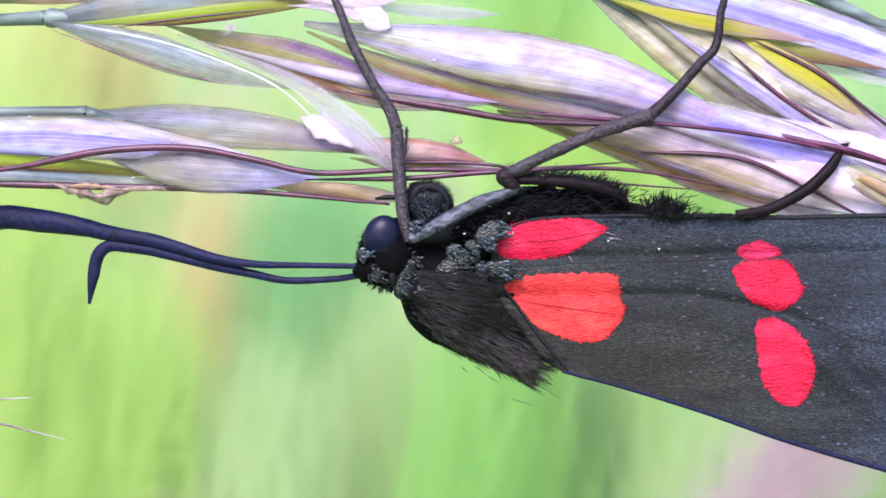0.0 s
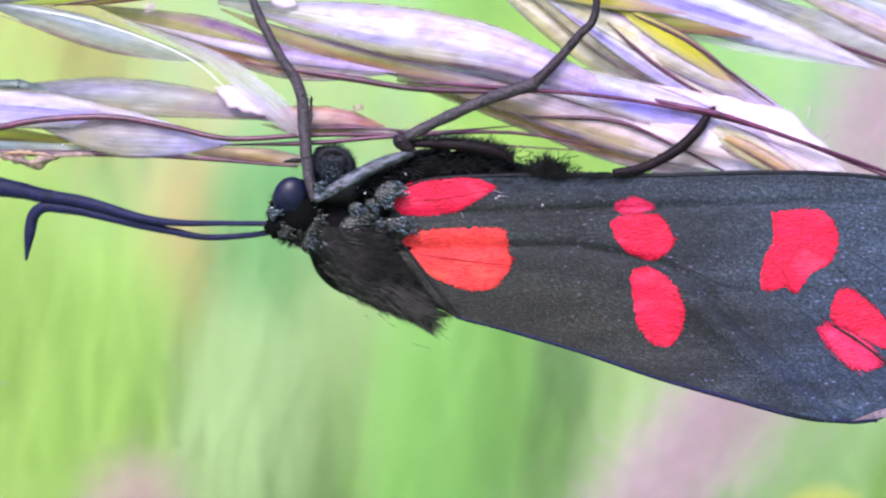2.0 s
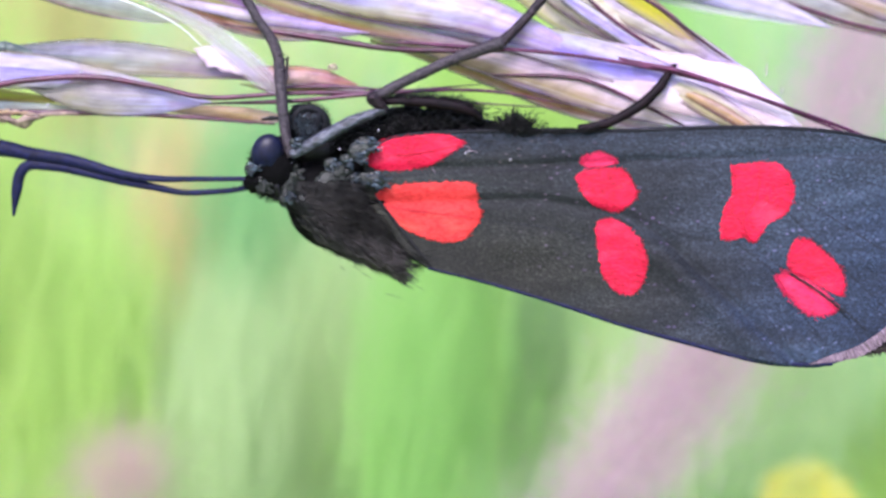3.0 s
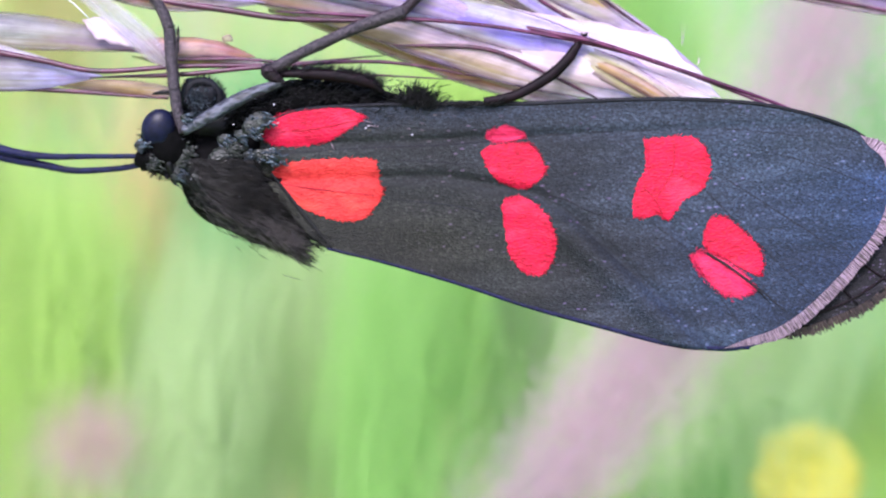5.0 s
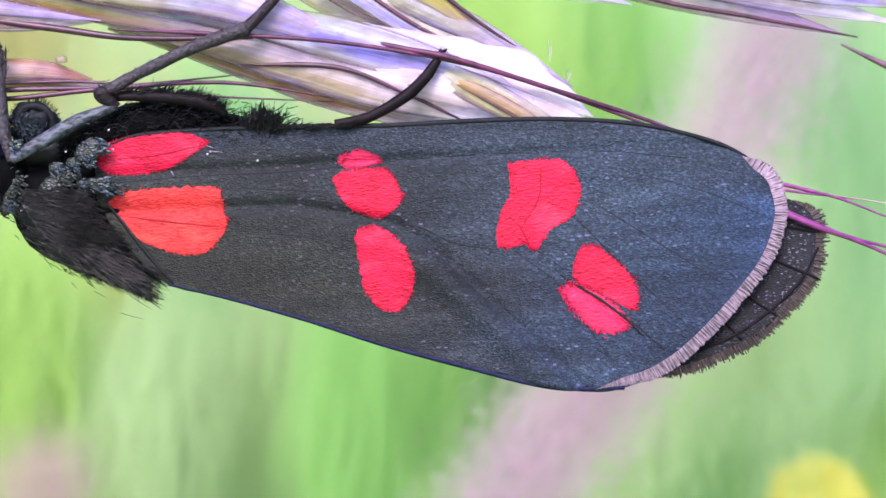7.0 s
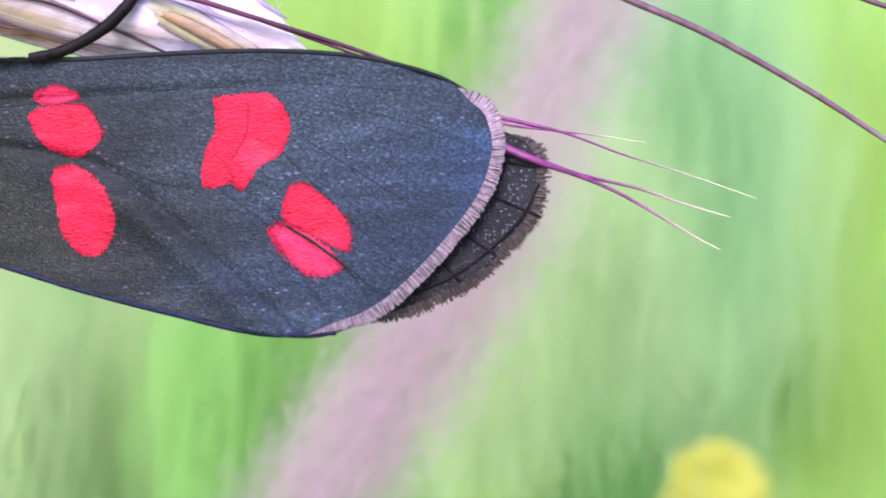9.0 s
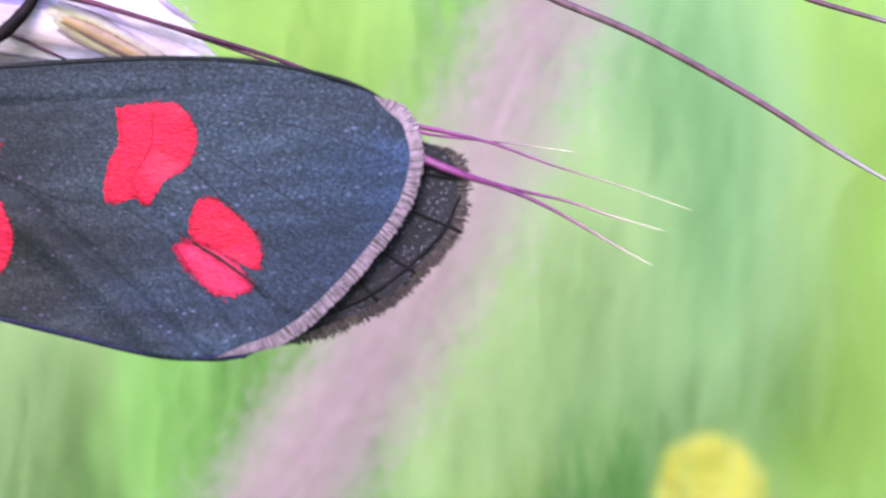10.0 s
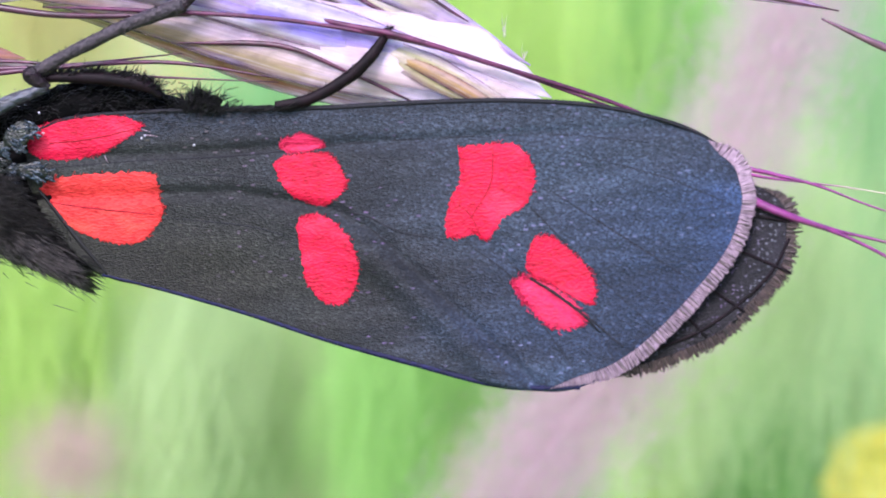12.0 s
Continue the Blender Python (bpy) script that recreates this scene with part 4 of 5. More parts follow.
# green spikelet crossing behind
spikelet([(2.81, 38.00, 6.51), (4.35, 37.90, 5.32), (6.68, 37.90, 3.77), (9.33, 38.00, 2.93)], [0.2, 0.2, 0.2, 0.1], [
    ("glume", ((3.19, 37.90, 5.97), (4.84, 37.70, 4.72), (6.52, 37.70, 3.43), (9.29, 37.80, 2.10)), 0.7, M_CREAM, dict(peak=0.4)),
    ("lemma", ((4.23, 37.60, 5.52), (6.37, 37.35, 4.26), (8.67, 37.35, 2.96), (11.41, 37.50, 1.60)), 1.25, M_CREAM, dict(peak=0.45)),
    ("lemma", ((5.58, 37.50, 5.09), (7.71, 37.25, 3.77), (9.60, 37.25, 2.82), (11.79, 37.40, 1.46)), 0.7, M_WHITE, dict(peak=0.5)),
    ("lemma", ((6.39, 37.50, 5.02), (7.57, 37.20, 4.31), (8.77, 37.15, 3.53), (10.08, 37.30, 2.48)), 0.55, M_LIME, dict(peak=0.5)),
    ("lemma", ((4.76, 37.40, 5.22), (6.49, 37.20, 3.97), (8.23, 37.15, 2.82), (10.41, 37.30, 1.53)), 0.4, M_VIOLET, dict(peak=0.5, blunt=0.0)),
], [
    (((6.43, 37.20, 4.46), (7.56, 37.10, 3.44), (9.08, 37.10, 2.49), (10.80, 37.20, 1.80)), 0.05, 0.04, M_AWN),
    (((6.94, 37.20, 4.72), (8.44, 37.10, 3.94), (9.84, 37.10, 2.87), (10.53, 37.20, 2.40)), 0.05, 0.03, M_AWN),
])

# upper right spikelet with a pale tip
spikelet([(-0.32, 38.30, 6.56), (1.55, 38.20, 6.30), (2.94, 38.00, 6.20), (3.11, 38.00, 6.18), (5.57, 38.00, 5.46)], [0.1, 0.1, 0.11, 0.15, 0.1], [
    ("glume", ((2.55, 37.90, 6.46), (6.76, 37.70, 5.44), (10.26, 37.70, 4.35), (13.22, 37.80, 3.30)), 1.2, M_VIOLET, dict(peak=0.42)),
    ("lemma", ((2.71, 37.70, 6.24), (5.55, 37.50, 5.06), (7.82, 37.50, 4.51), (10.10, 37.60, 4.09)), 0.5, M_GREEN, dict(peak=0.45)),
    ("lemma", ((7.56, 37.90, 4.43), (10.41, 37.75, 3.89), (13.14, 37.80, 3.31)), 0.55, M_CLEAR, dict(peak=0.4)),
    ("lemma", ((3.81, 37.50, 5.67), (5.19, 37.25, 5.26), (6.65, 37.20, 4.96), (8.42, 37.40, 4.68)), 0.4, M_LIME, dict(peak=0.5, blunt=0.0)),
])
spikelet([(5.88, 38.60, 7.28), (7.94, 38.40, 6.14), (9.23, 38.30, 5.60), (11.79, 38.30, 4.46)], [0.13, 0.13, 0.18, 0.1], [
    ("glume", ((9.23, 38.30, 5.57), (12.15, 38.10, 4.30), (14.83, 38.10, 3.44), (18.17, 38.20, 2.47)), 0.95, M_GREY, dict(peak=0.45)),
    ("lemma", ((10.52, 38.20, 5.64), (13.43, 38.00, 4.37), (15.84, 38.00, 3.60), (19.45, 38.20, 2.67)), 0.9, M_ROSE, dict(peak=0.5)),
    ("lemma", ((11.80, 38.10, 5.46), (14.69, 37.90, 4.26), (17.09, 37.90, 3.55), (19.65, 38.00, 3.03)), 0.75, M_VIOLET, dict(peak=0.45)),
], [
    (((11.24, 37.90, 4.31), (13.64, 37.80, 3.43), (15.92, 37.80, 2.93), (18.35, 37.90, 2.40)), 0.06, 0.04, M_AWN),
    (((18.01, 38.10, 2.26), (19.18, 38.10, 1.67), (20.96, 38.10, 0.82), (23.20, 38.10, -0.54), (25.10, 38.10, -1.85), (27.24, 38.10, -3.19)), 0.085, 0.02, M_AWN_GREY),
    (((23.39, 38.60, 2.03), (24.59, 38.60, 1.49), (25.56, 38.60, 1.15), (27.74, 38.60, 0.45)), 0.07, 0.02, M_AWN_GREY),
])

# middle left spikelet, against which the head rests
spikelet([ROOT, (-13.36, 38.00, 2.87), (-11.06, 37.30, 3.04), (-8.21, 37.00, 3.07), (-7.95, 37.00, 3.03), (-6.64, 37.40, 2.67), (-5.34, 37.50, 2.50)], [0.25, 0.16, 0.13, 0.13, 0.17, 0.12, 0.08], [
    ("glume", ((-8.15, 37.20, 3.03), (-5.81, 36.95, 2.81), (-3.47, 36.90, 2.55), (-0.75, 37.10, 2.14)), 0.9, M_GREY, dict(peak=0.4, blunt=0.2)),
    ("lemma", ((-13.15, 37.30, 2.49), (-9.53, 36.85, 2.54), (-6.81, 36.75, 2.37), (-3.47, 36.90, 1.83)), 0.95, M_VIOLET, dict(peak=0.5, blunt=0.5)),
    ("lemma", ((-13.15, 37.30, 2.13), (-11.00, 37.05, 2.06), (-8.65, 36.95, 1.90), (-6.07, 37.00, 1.61)), 0.4, M_KEEL, dict(peak=0.5)),
    ("lemma", ((-13.15, 37.30, 1.81), (-10.75, 37.10, 1.70), (-7.88, 37.00, 1.52), (-5.30, 37.10, 1.42)), 0.45, M_FROST, dict(peak=0.5)),
    ("lemma", ((-7.95, 37.00, 2.19), (-6.16, 36.70, 1.82), (-4.61, 36.65, 1.66), (-2.76, 36.80, 1.57)), 0.92, M_ASH, dict(peak=0.5, blunt=0.0)),
    ("lemma", ((-3.10, 37.20, 2.33), (-1.57, 36.95, 2.26), (-0.18, 36.90, 2.18), (0.94, 37.00, 1.97)), 0.52, M_BLUSH, dict(peak=0.55, ragged=0.15)),
    ("lemma", ((-2.09, 37.20, 2.05), (-1.06, 37.00, 1.88), (0.08, 37.00, 1.91), (1.09, 37.10, 1.84)), 0.3, M_OLIVE, dict(peak=0.5)),
    ("lemma", ((-4.90, 37.30, 1.54), (-2.83, 37.00, 1.34), (-1.69, 37.00, 1.21), (-0.68, 37.10, 1.13)), 0.42, M_TAN, dict(peak=0.55)),
    ("lemma", ((-3.19, 36.80, 2.93), (-2.54, 36.50, 2.66), (-1.42, 36.55, 2.16)), 0.55, M_FLAKE, dict(peak=0.45, ragged=0.4)),
], [
    (((-11.78, 36.90, 1.53), (-9.46, 36.70, 1.81), (-7.53, 36.50, 2.16), (-5.66, 36.50, 2.23), (-4.17, 36.50, 1.97), (-2.79, 36.50, 1.68), (-0.80, 36.60, 1.76), (1.46, 36.80, 1.77), (4.38, 37.00, 1.96)), 0.08, 0.03, M_AWN),
    (((-11.81, 37.00, 1.50), (-8.00, 36.90, 1.40), (-4.58, 36.80, 1.30), (-1.19, 36.90, 1.00)), 0.08, 0.06, M_AWN),
    (((-3.06, 36.70, 1.54), (-0.80, 36.70, 1.57), (1.20, 36.70, 1.71), (3.99, 36.90, 1.78), (6.53, 37.00, 1.34)), 0.06, 0.03, M_AWN),
    (((-1.56, 36.90, 1.90), (0.20, 36.90, 1.93), (1.46, 36.90, 1.83), (3.24, 37.00, 1.53), (6.42, 37.10, 1.28)), 0.04, 0.025, M_AWN),
    (((-12.41, 38.50, -3.45), (-11.07, 38.50, -3.53), (-9.57, 38.50, -3.46)), 0.03, 0.012, M_AWN_GREY),
    (((-12.63, 38.30, -3.71), (-10.76, 38.30, -3.94), (-8.75, 38.30, -4.42)), 0.03, 0.012, M_AWN_GREY),
])
husk = thing("dry_husk", (-8.00, 36.90, 1.30), "crumpled tan dry husk on the spikelet's lower edge", "husk")
part("flake", leaf([(-8.82, 36.90, 1.50), (-8.20, 36.70, 1.29), (-7.57, 36.65, 1.16), (-6.92, 36.90, 1.35)], 0.26, 0.9, 0.1, 0.7, ragged=1.2), M_HUSK, husk)
part("flake", leaf([(-8.35, 36.70, 1.39), (-7.74, 36.60, 1.39), (-7.02, 36.80, 1.30)], 0.14, 0.7, 0.1, 0.5, ragged=1.2), M_TAN, husk, "paler curled flake")
part("flake", leaf([(-7.47, 36.80, 1.30), (-6.57, 36.70, 1.34), (-5.85, 36.90, 1.31)], 0.12, 0.5, 0.4, 0.5, ragged=0.5), M_HUSK, husk)
crumb = thing("anther", (0.26, 36.80, 2.40), "tiny tan dried anther on a spikelet tip", "plant part")
part("crumb", ball((0.30, 36.80, 2.41), (0.13, 0.1, 0.1), 8, 10, 0.5), M_TAN, crumb)
for p in ((11.26, 36.80, 2.08), (11.65, 36.80, 1.57)):
    part("bristles", hairs([(Vector(p) + Vector((random.gauss(0, 0.05), 0, random.gauss(0, 0.05))), (random.gauss(0.1, 0.3), -0.2, random.gauss(1.0, 0.2))) for _ in range(4)], 0.42, 0.009), M_FLAKE, panicle, kind="stuff")
for p, d in ((((-4.68, 36.60, 4.90)), 0), (((-4.69, 36.70, 4.88)), 1)):
    tuft = [(Vector(p), (random.gauss(0, 1), -0.6, random.gauss(0, 1))) for _ in range(14)]
    part("stigma", hairs(tuft, 0.3, 0.012), M_FLAKE, panicle, "feathery pale stigma")

specks = [ball(p, (0.04, 0.035, 0.04), 6, 8, 0.4) for p in ((-5.97, 36.45, 2.38), (-9.21, 36.80, 2.93), (-6.84, 36.50, 1.56), (-0.20, 36.20, 4.13))]
part("pollen", merge(*specks), M_SPECK, panicle, "pale grains of pollen", "stuff")

# ---- the moth ----
moth = thing("burnet_moth", (1.48, 37.40, -0.75), "black burnet moth with red wing spots clinging to grass", "moth")


def wing_y(x, z):
    """Depth of the nearly flat forewing, whose hind corner comes forward."""
    u, v = (x - 8.5) / 8, (z + 1.8) / 3
    return 36.231 -0.206 * u +0.244 * v -0.158 * u * u -0.014 * v * v +0.125 * u * v


FOLD = ((5.58, -1.02), (7.57, -1.45), (8.43, -1.91), (9.82, -3.27), (11.24, -4.65), (12.00, -5.42))


def crease(x, z):
    """Shallow folds along the wing: one below the front edge, one that runs down to the hind corner, and a furrow between the two last spots."""
    a = z - (-0.24 + 0.02 * x)
    fold = 0.07 * math.exp(-(a / 0.12) ** 2)
    fx, fz = zip(*FOLD)
    b = (z - float(np.interp(x, fx, fz))) * 0.75
    fold += 0.09 * math.exp(-(b / 0.1) ** 2) - 0.12 * math.exp(-((b + 0.4) / 0.32) ** 2) * min(1.0, max(0.0, (x - 6.0) / 2))
    c = (z - (-2.79 - 0.84 * (x - 11.46))) * 0.77
    fold += 0.06 * math.exp(-(c / 0.07) ** 2) * min(1.0, max(0.0, (x - 9.8) / 1.2))
    d = (z - (-2.96 - 1.85 * (x - 11.33))) * 0.48
    fold += 0.05 * math.exp(-(d / 0.08) ** 2) * min(1.0, max(0.0, (x - 10.6) / 0.8))
    return fold + 0.03 * noise.noise(Vector((x * 0.5, z * 1.4, 0)))


def sheet(upper, lower, off, thick=0.05, n=170, across=70):
    """A wing blade between two edges, laid on the bowed surface."""
    up = curve([(x, z, 0) for x, z in upper], n)
    lo = curve([(x, z, 0) for x, z in lower], n)
    verts, faces, uvs = [], [], []
    for layer in (0, 1):
        for i in range(n + 1):
            for k in range(across + 1):
                q = up[i].lerp(lo[i], k / across)
                verts.append(Vector((q.x, wing_y(q.x, q.y) + crease(q.x, q.y) + off + layer * thick, q.y)))
                uvs.append((i / n, k / across))
    row, size = across + 1, (n + 1) * (across + 1)
    for i in range(n):
        for k in range(across):
            a = i * row + k
            faces.append((a, a + 1, a + row + 1, a + row))
            faces.append((size + a, size + a + row, size + a + row + 1, size + a + 1))
    rim = list(range(row)) + [i * row + across for i in range(1, n + 1)] + [n * row + k for k in range(across - 1, -1, -1)] + [i * row for i in range(n - 1, 0, -1)]
    for a, b in zip(rim, rim[1:] + rim[:1]):
        faces.append((a, a + size, b + size, b))
    return verts, faces, uvs


UPPER = [(1.06, -0.05), (1.29, 0.41), (2.11, 0.65), (3.61, 0.72), (5.61, 0.73), (7.60, 0.69), (9.67, 0.73), (11.52, 0.70), (13.26, 0.52), (14.84, 0.08), (15.67, -0.43), (16.10, -1.05), (16.13, -1.64)]
LOWER = [(1.06, -0.05), (1.10, -0.74), (1.66, -1.75), (2.62, -2.68), (3.98, -3.04), (5.71, -3.57), (7.42, -4.16), (9.20, -4.68), (11.08, -5.17), (12.66, -5.21), (14.36, -4.12), (15.63, -2.73), (16.13, -1.64)]
forewing = part("forewing", sheet(UPPER, LOWER, 0.0), M_WING, moth, "black forewing with blue gloss painted in, and red spots")


def spot(outline, mat, seed, frayed=1.0):
    """A patch of coloured scales just above the wing, its edge toothed by the ends of single scales."""
    ring = curve([(x, z, 0) for x, z in (*outline, outline[0])], 120)[:-1]
    c = sum(ring, Vector()) / len(ring)
    verts, uvs, faces = [], [], []
    rng = random.Random(seed)
    levels = (0.15, 0.3, 0.45, 0.6, 0.75, 0.88, 0.95, 1.0)
    for f in levels:
        for k, q in enumerate(ring):
            tooth = frayed * (0.032 * (k % 2) - 0.008 + rng.gauss(0, 0.016)) if f == 1.0 else 0.0
            p = c.lerp(q, f) + (q - c).normalized() * tooth
            verts.append(Vector((p.x, wing_y(p.x, p.y) + crease(p.x, p.y) - (0.016 if f < 1 else 0.004), p.y)))
            uvs.append((f, 0))
    m = len(ring)
    for i in range(len(levels) - 1):
        for k in range(m):
            faces.append((i * m + k, i * m + (k + 1) % m, (i + 1) * m + (k + 1) % m, (i + 1) * m + k))
    verts.append(Vector((c.x, wing_y(c.x, c.y) + crease(c.x, c.y) - 0.016, c.y)))
    uvs.append((0, 0))
    faces += [((k + 1) % m, k, len(verts) - 1) for k in range(m)]
    patch = part("red_spot", (verts, faces, uvs), mat, forewing, "bright red patch of scales")
    frays = []
    for i in range(int(260 * frayed)):
        q = ring[rng.randrange(m)]
        out = (q - c).normalized()
        p = c.lerp(q, rng.uniform(0.84, 1.02)) + out * abs(rng.gauss(0, 0.05)) * (frayed - 1)
        frays.append(((p.x, wing_y(p.x, p.y) + crease(p.x, p.y) - 0.008, p.y), (0.8 + out.x * 0.6, -0.05, out.y * 0.6 + rng.gauss(0, 0.25))))
    part("frayed_edge", hairs(frays, 0.085, 0.011), mat, patch, kind="stuff")


spot([(1.12, 0.28), (1.40, 0.50), (1.98, 0.61), (3.00, 0.67), (3.50, 0.51), (3.54, 0.38), (3.11, 0.11), (2.60, -0.14), (1.70, -0.22), (1.19, -0.08)], M_RED, 1)
spot([(1.36, -0.82), (1.63, -0.63), (2.46, -0.55), (3.68, -0.55), (3.87, -0.74), (3.91, -1.12), (3.99, -1.32), (3.85, -1.64), (3.52, -1.98), (3.07, -2.03), (2.43, -1.86), (1.80, -1.47)], M_ORANGE, 2)
spot([(6.50, -0.12), (6.57, 0.03), (6.96, 0.13), (7.33, 0.01), (7.36, -0.14), (6.76, -0.20)], M_PINK_RED, 3, 1.3)
spot([(6.36, -0.47), (6.56, -0.32), (7.20, -0.24), (7.59, -0.31), (7.83, -0.70), (7.89, -0.95), (7.57, -1.26), (7.24, -1.33), (6.68, -1.05)], M_RED, 4)
spot([(6.82, -1.76), (6.95, -1.57), (7.30, -1.53), (7.69, -1.77), (8.00, -2.16), (8.11, -2.73), (7.97, -3.18), (7.72, -3.40), (7.37, -3.36), (7.02, -2.97), (6.93, -2.52), (6.89, -2.15)], M_RED, 5)
spot([(10.26, -0.23), (10.87, -0.18), (11.46, -0.21), (11.78, -0.61), (11.83, -0.96), (11.63, -1.45), (11.17, -1.70), (10.82, -2.16), (10.58, -2.03), (10.00, -2.07), (10.03, -1.44), (10.29, -0.92), (10.29, -0.57)], M_RED, 6)
spot([(11.64, -2.49), (11.89, -2.10), (12.34, -2.26), (12.94, -2.89), (12.98, -3.42), (12.83, -3.49), (12.25, -3.16), (11.68, -2.84)], M_RED, 7, 1.3)
spot([(11.33, -3.07), (11.55, -2.95), (11.91, -3.04), (12.47, -3.41), (12.79, -3.87), (12.16, -3.99), (11.65, -3.54), (11.45, -3.30)], M_PINK_RED, 8, 1.9)


def vein(points, r):
    r *= 0.3
    line = [(x, wing_y(x, z) + crease(x, z) + 0.35 * r, z) for x, z in ((q.x, q.y) for q in curve([(x, z, 0) for x, z in points], 24))]
    part("vein", tube([(x, y - 0.3 * r, z) for x, y, z in line], [r * 0.8, 1.7 * r, 1.7 * r, r * 0.8], 48, 10, 0.22), M_VEIN, forewing)


vein([(1.14, -0.41), (3.46, -0.30), (5.34, -0.27), (6.83, -0.18), (9.04, -0.03), (12.09, -0.02), (14.20, -0.24)], 0.045)
vein([(3.83, -0.57), (5.32, -0.67), (6.44, -0.79)], 0.03)
vein([(4.05, -1.51), (5.78, -1.74), (6.78, -2.02)], 0.03)
vein([(6.55, -1.33), (8.15, -1.55), (8.99, -1.94), (10.02, -2.14)], 0.035)
vein([(7.57, -1.45), (8.43, -1.91), (9.82, -3.27), (11.24, -4.65)], 0.035)
vein([(10.28, -2.11), (11.34, -2.96), (11.77, -3.66), (12.53, -4.82)], 0.03)
vein([(10.94, -2.30), (11.46, -2.79), (12.13, -3.16), (12.91, -3.82), (13.56, -4.41)], 0.05)
vein([(11.67, -1.45), (11.85, -1.62), (12.72, -2.56), (14.27, -4.10)], 0.03)
vein([(11.98, -1.05), (13.43, -2.03), (15.21, -3.23)], 0.028)
vein([(12.44, -0.36), (14.53, -0.98), (15.99, -1.64)], 0.022)
for q in (((10.99, -0.32), (10.92, -1.00), (10.51, -1.67)), ((10.21, -1.35), (10.51, -1.67), (10.69, -2.08)), ((1.56, -1.12), (2.55, -1.28), (3.80, -1.44)), ((1.59, 0.13), (2.47, 0.20), (3.47, 0.38))):
    line = [(x, wing_y(x, z) + crease(x, z) - 0.02, z) for x, z in ((g.x, g.y) for g in curve([(x, z, 0) for x, z in q], 16))]
    part("vein", tube(line, [0.008, 0.016, 0.008], 24, 6), M_VEIN_RED, forewing, "dark red vein")
# furrow between the two hindmost spots
line = [(x, wing_y(x, z) + crease(x, z) - 0.012, z) for x, z in ((g.x, g.y) for g in curve([(11.35, -2.72, 0), (11.60, -2.90, 0), (12.12, -3.22, 0), (12.75, -3.72, 0), (13.10, -4.10, 0)], 20))]
part("vein", tube(line, [0.012, 0.034, 0.036, 0.03, 0.012], 30, 8, 0.4), M_VEIN, forewing, "dark furrow between two red spots")
# thickened front and hind edges
part("edge", tube([(x, wing_y(x, z) + 0.03, z) for x, z in UPPER[1:-1]], [0.05, 0.06, 0.06, 0.05, 0.03], 90, 8), M_VEIN, forewing, "dark front edge")
# blue colour here paints the highlight line of the hind edge
part("edge", tube([(x, wing_y(x, z) + 0.03, z) for x, z in LOWER[3:-3]], [0.04, 0.05, 0.06, 0.05], 70, 8), M_ANT, forewing, "hind edge coloured blue-black for its highlight line")


def fringe(points, length, n, off, mat, parent, label, rows=2, ragged=0.1, inner=0.14, wide=0.034):
    """Overlapping narrow scales standing out from a wing edge."""
    line = curve([(x, z, 0) for x, z in points], n)
    verts, faces, uvs = [], [], []
    for r in range(rows):
        for i in range(1, n):
            t = (line[i + 1] - line[i - 1]).normalized()
            out = Vector((-t.y, t.x, 0))
            if out.x < 0 and out.y > 0:
                out = -out
            p = line[i] + t * random.gauss(0, 0.02)
            d = (out + t * random.gauss(0, 0.09)).normalized()
            clump = 1 + ragged * noise.noise(Vector((i * 0.37, r * 5.0, length * 30)))
            ln = length * clump * random.uniform(1 - ragged, 1 + ragged) * (1 - 0.12 * r) * min(1, 0.1 + i / 50, (n - i) / 70)
            w = wide * random.uniform(0.64, 1.21)
            a, b, e = p - d * inner * min(1, i / 40, (n - i) / 40), p + d * ln, t * w
            y = wing_y(p.x, p.y) + off + 0.012 * r + random.uniform(0, 0.02)
            o = len(verts)
            for q, h in ((a - e, 0), (a + e, 0), (b + e * 0.8, 0), (b - e * 0.8, 0)):
                verts.append(Vector((q.x, y, q.y)))
                uvs.append((h, 0))
            for q in (a, b):
                verts.append(Vector((q.x, y + 0.02, q.y)))
                uvs.append((0, 0))
            faces += [(o, o + 1, o + 2, o + 3), (o + 1, o + 4, o + 5, o + 2), (o + 4, o, o + 3, o + 5)]
    part("fringe", (verts, faces, uvs), mat, parent, label, "stuff")


fringe([(15.45, -0.28), (15.90, -0.62), (16.08, -0.97), (16.13, -1.64), (15.69, -2.67), (14.42, -4.07), (13.34, -4.86), (12.03, -5.23)], 0.15, 520, -0.03, M_FRINGE, forewing, "pinkish brown fringe of scales", 3, 0.16, 0.11, 0.03)
FAR_UP = [(13.70, -1.70), (14.83, -1.15), (15.90, -1.08), (16.50, -1.25), (16.90, -1.52), (17.01, -1.95)]
FAR_LOW = [(10.21, -2.90), (11.74, -4.83), (13.34, -4.98), (14.15, -4.80), (14.96, -4.50), (15.63, -4.15), (16.16, -3.64), (16.57, -3.22), (16.91, -2.74), (17.01, -1.95)]
far_wing = part("far_forewing", sheet(FAR_UP, FAR_LOW, 0.3, n=70, across=34), M_WING_FAR, moth, "black opposite forewing showing behind")
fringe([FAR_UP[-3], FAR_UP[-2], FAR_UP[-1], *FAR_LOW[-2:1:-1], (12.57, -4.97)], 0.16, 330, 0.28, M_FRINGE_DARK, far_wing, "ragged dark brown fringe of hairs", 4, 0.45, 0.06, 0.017)
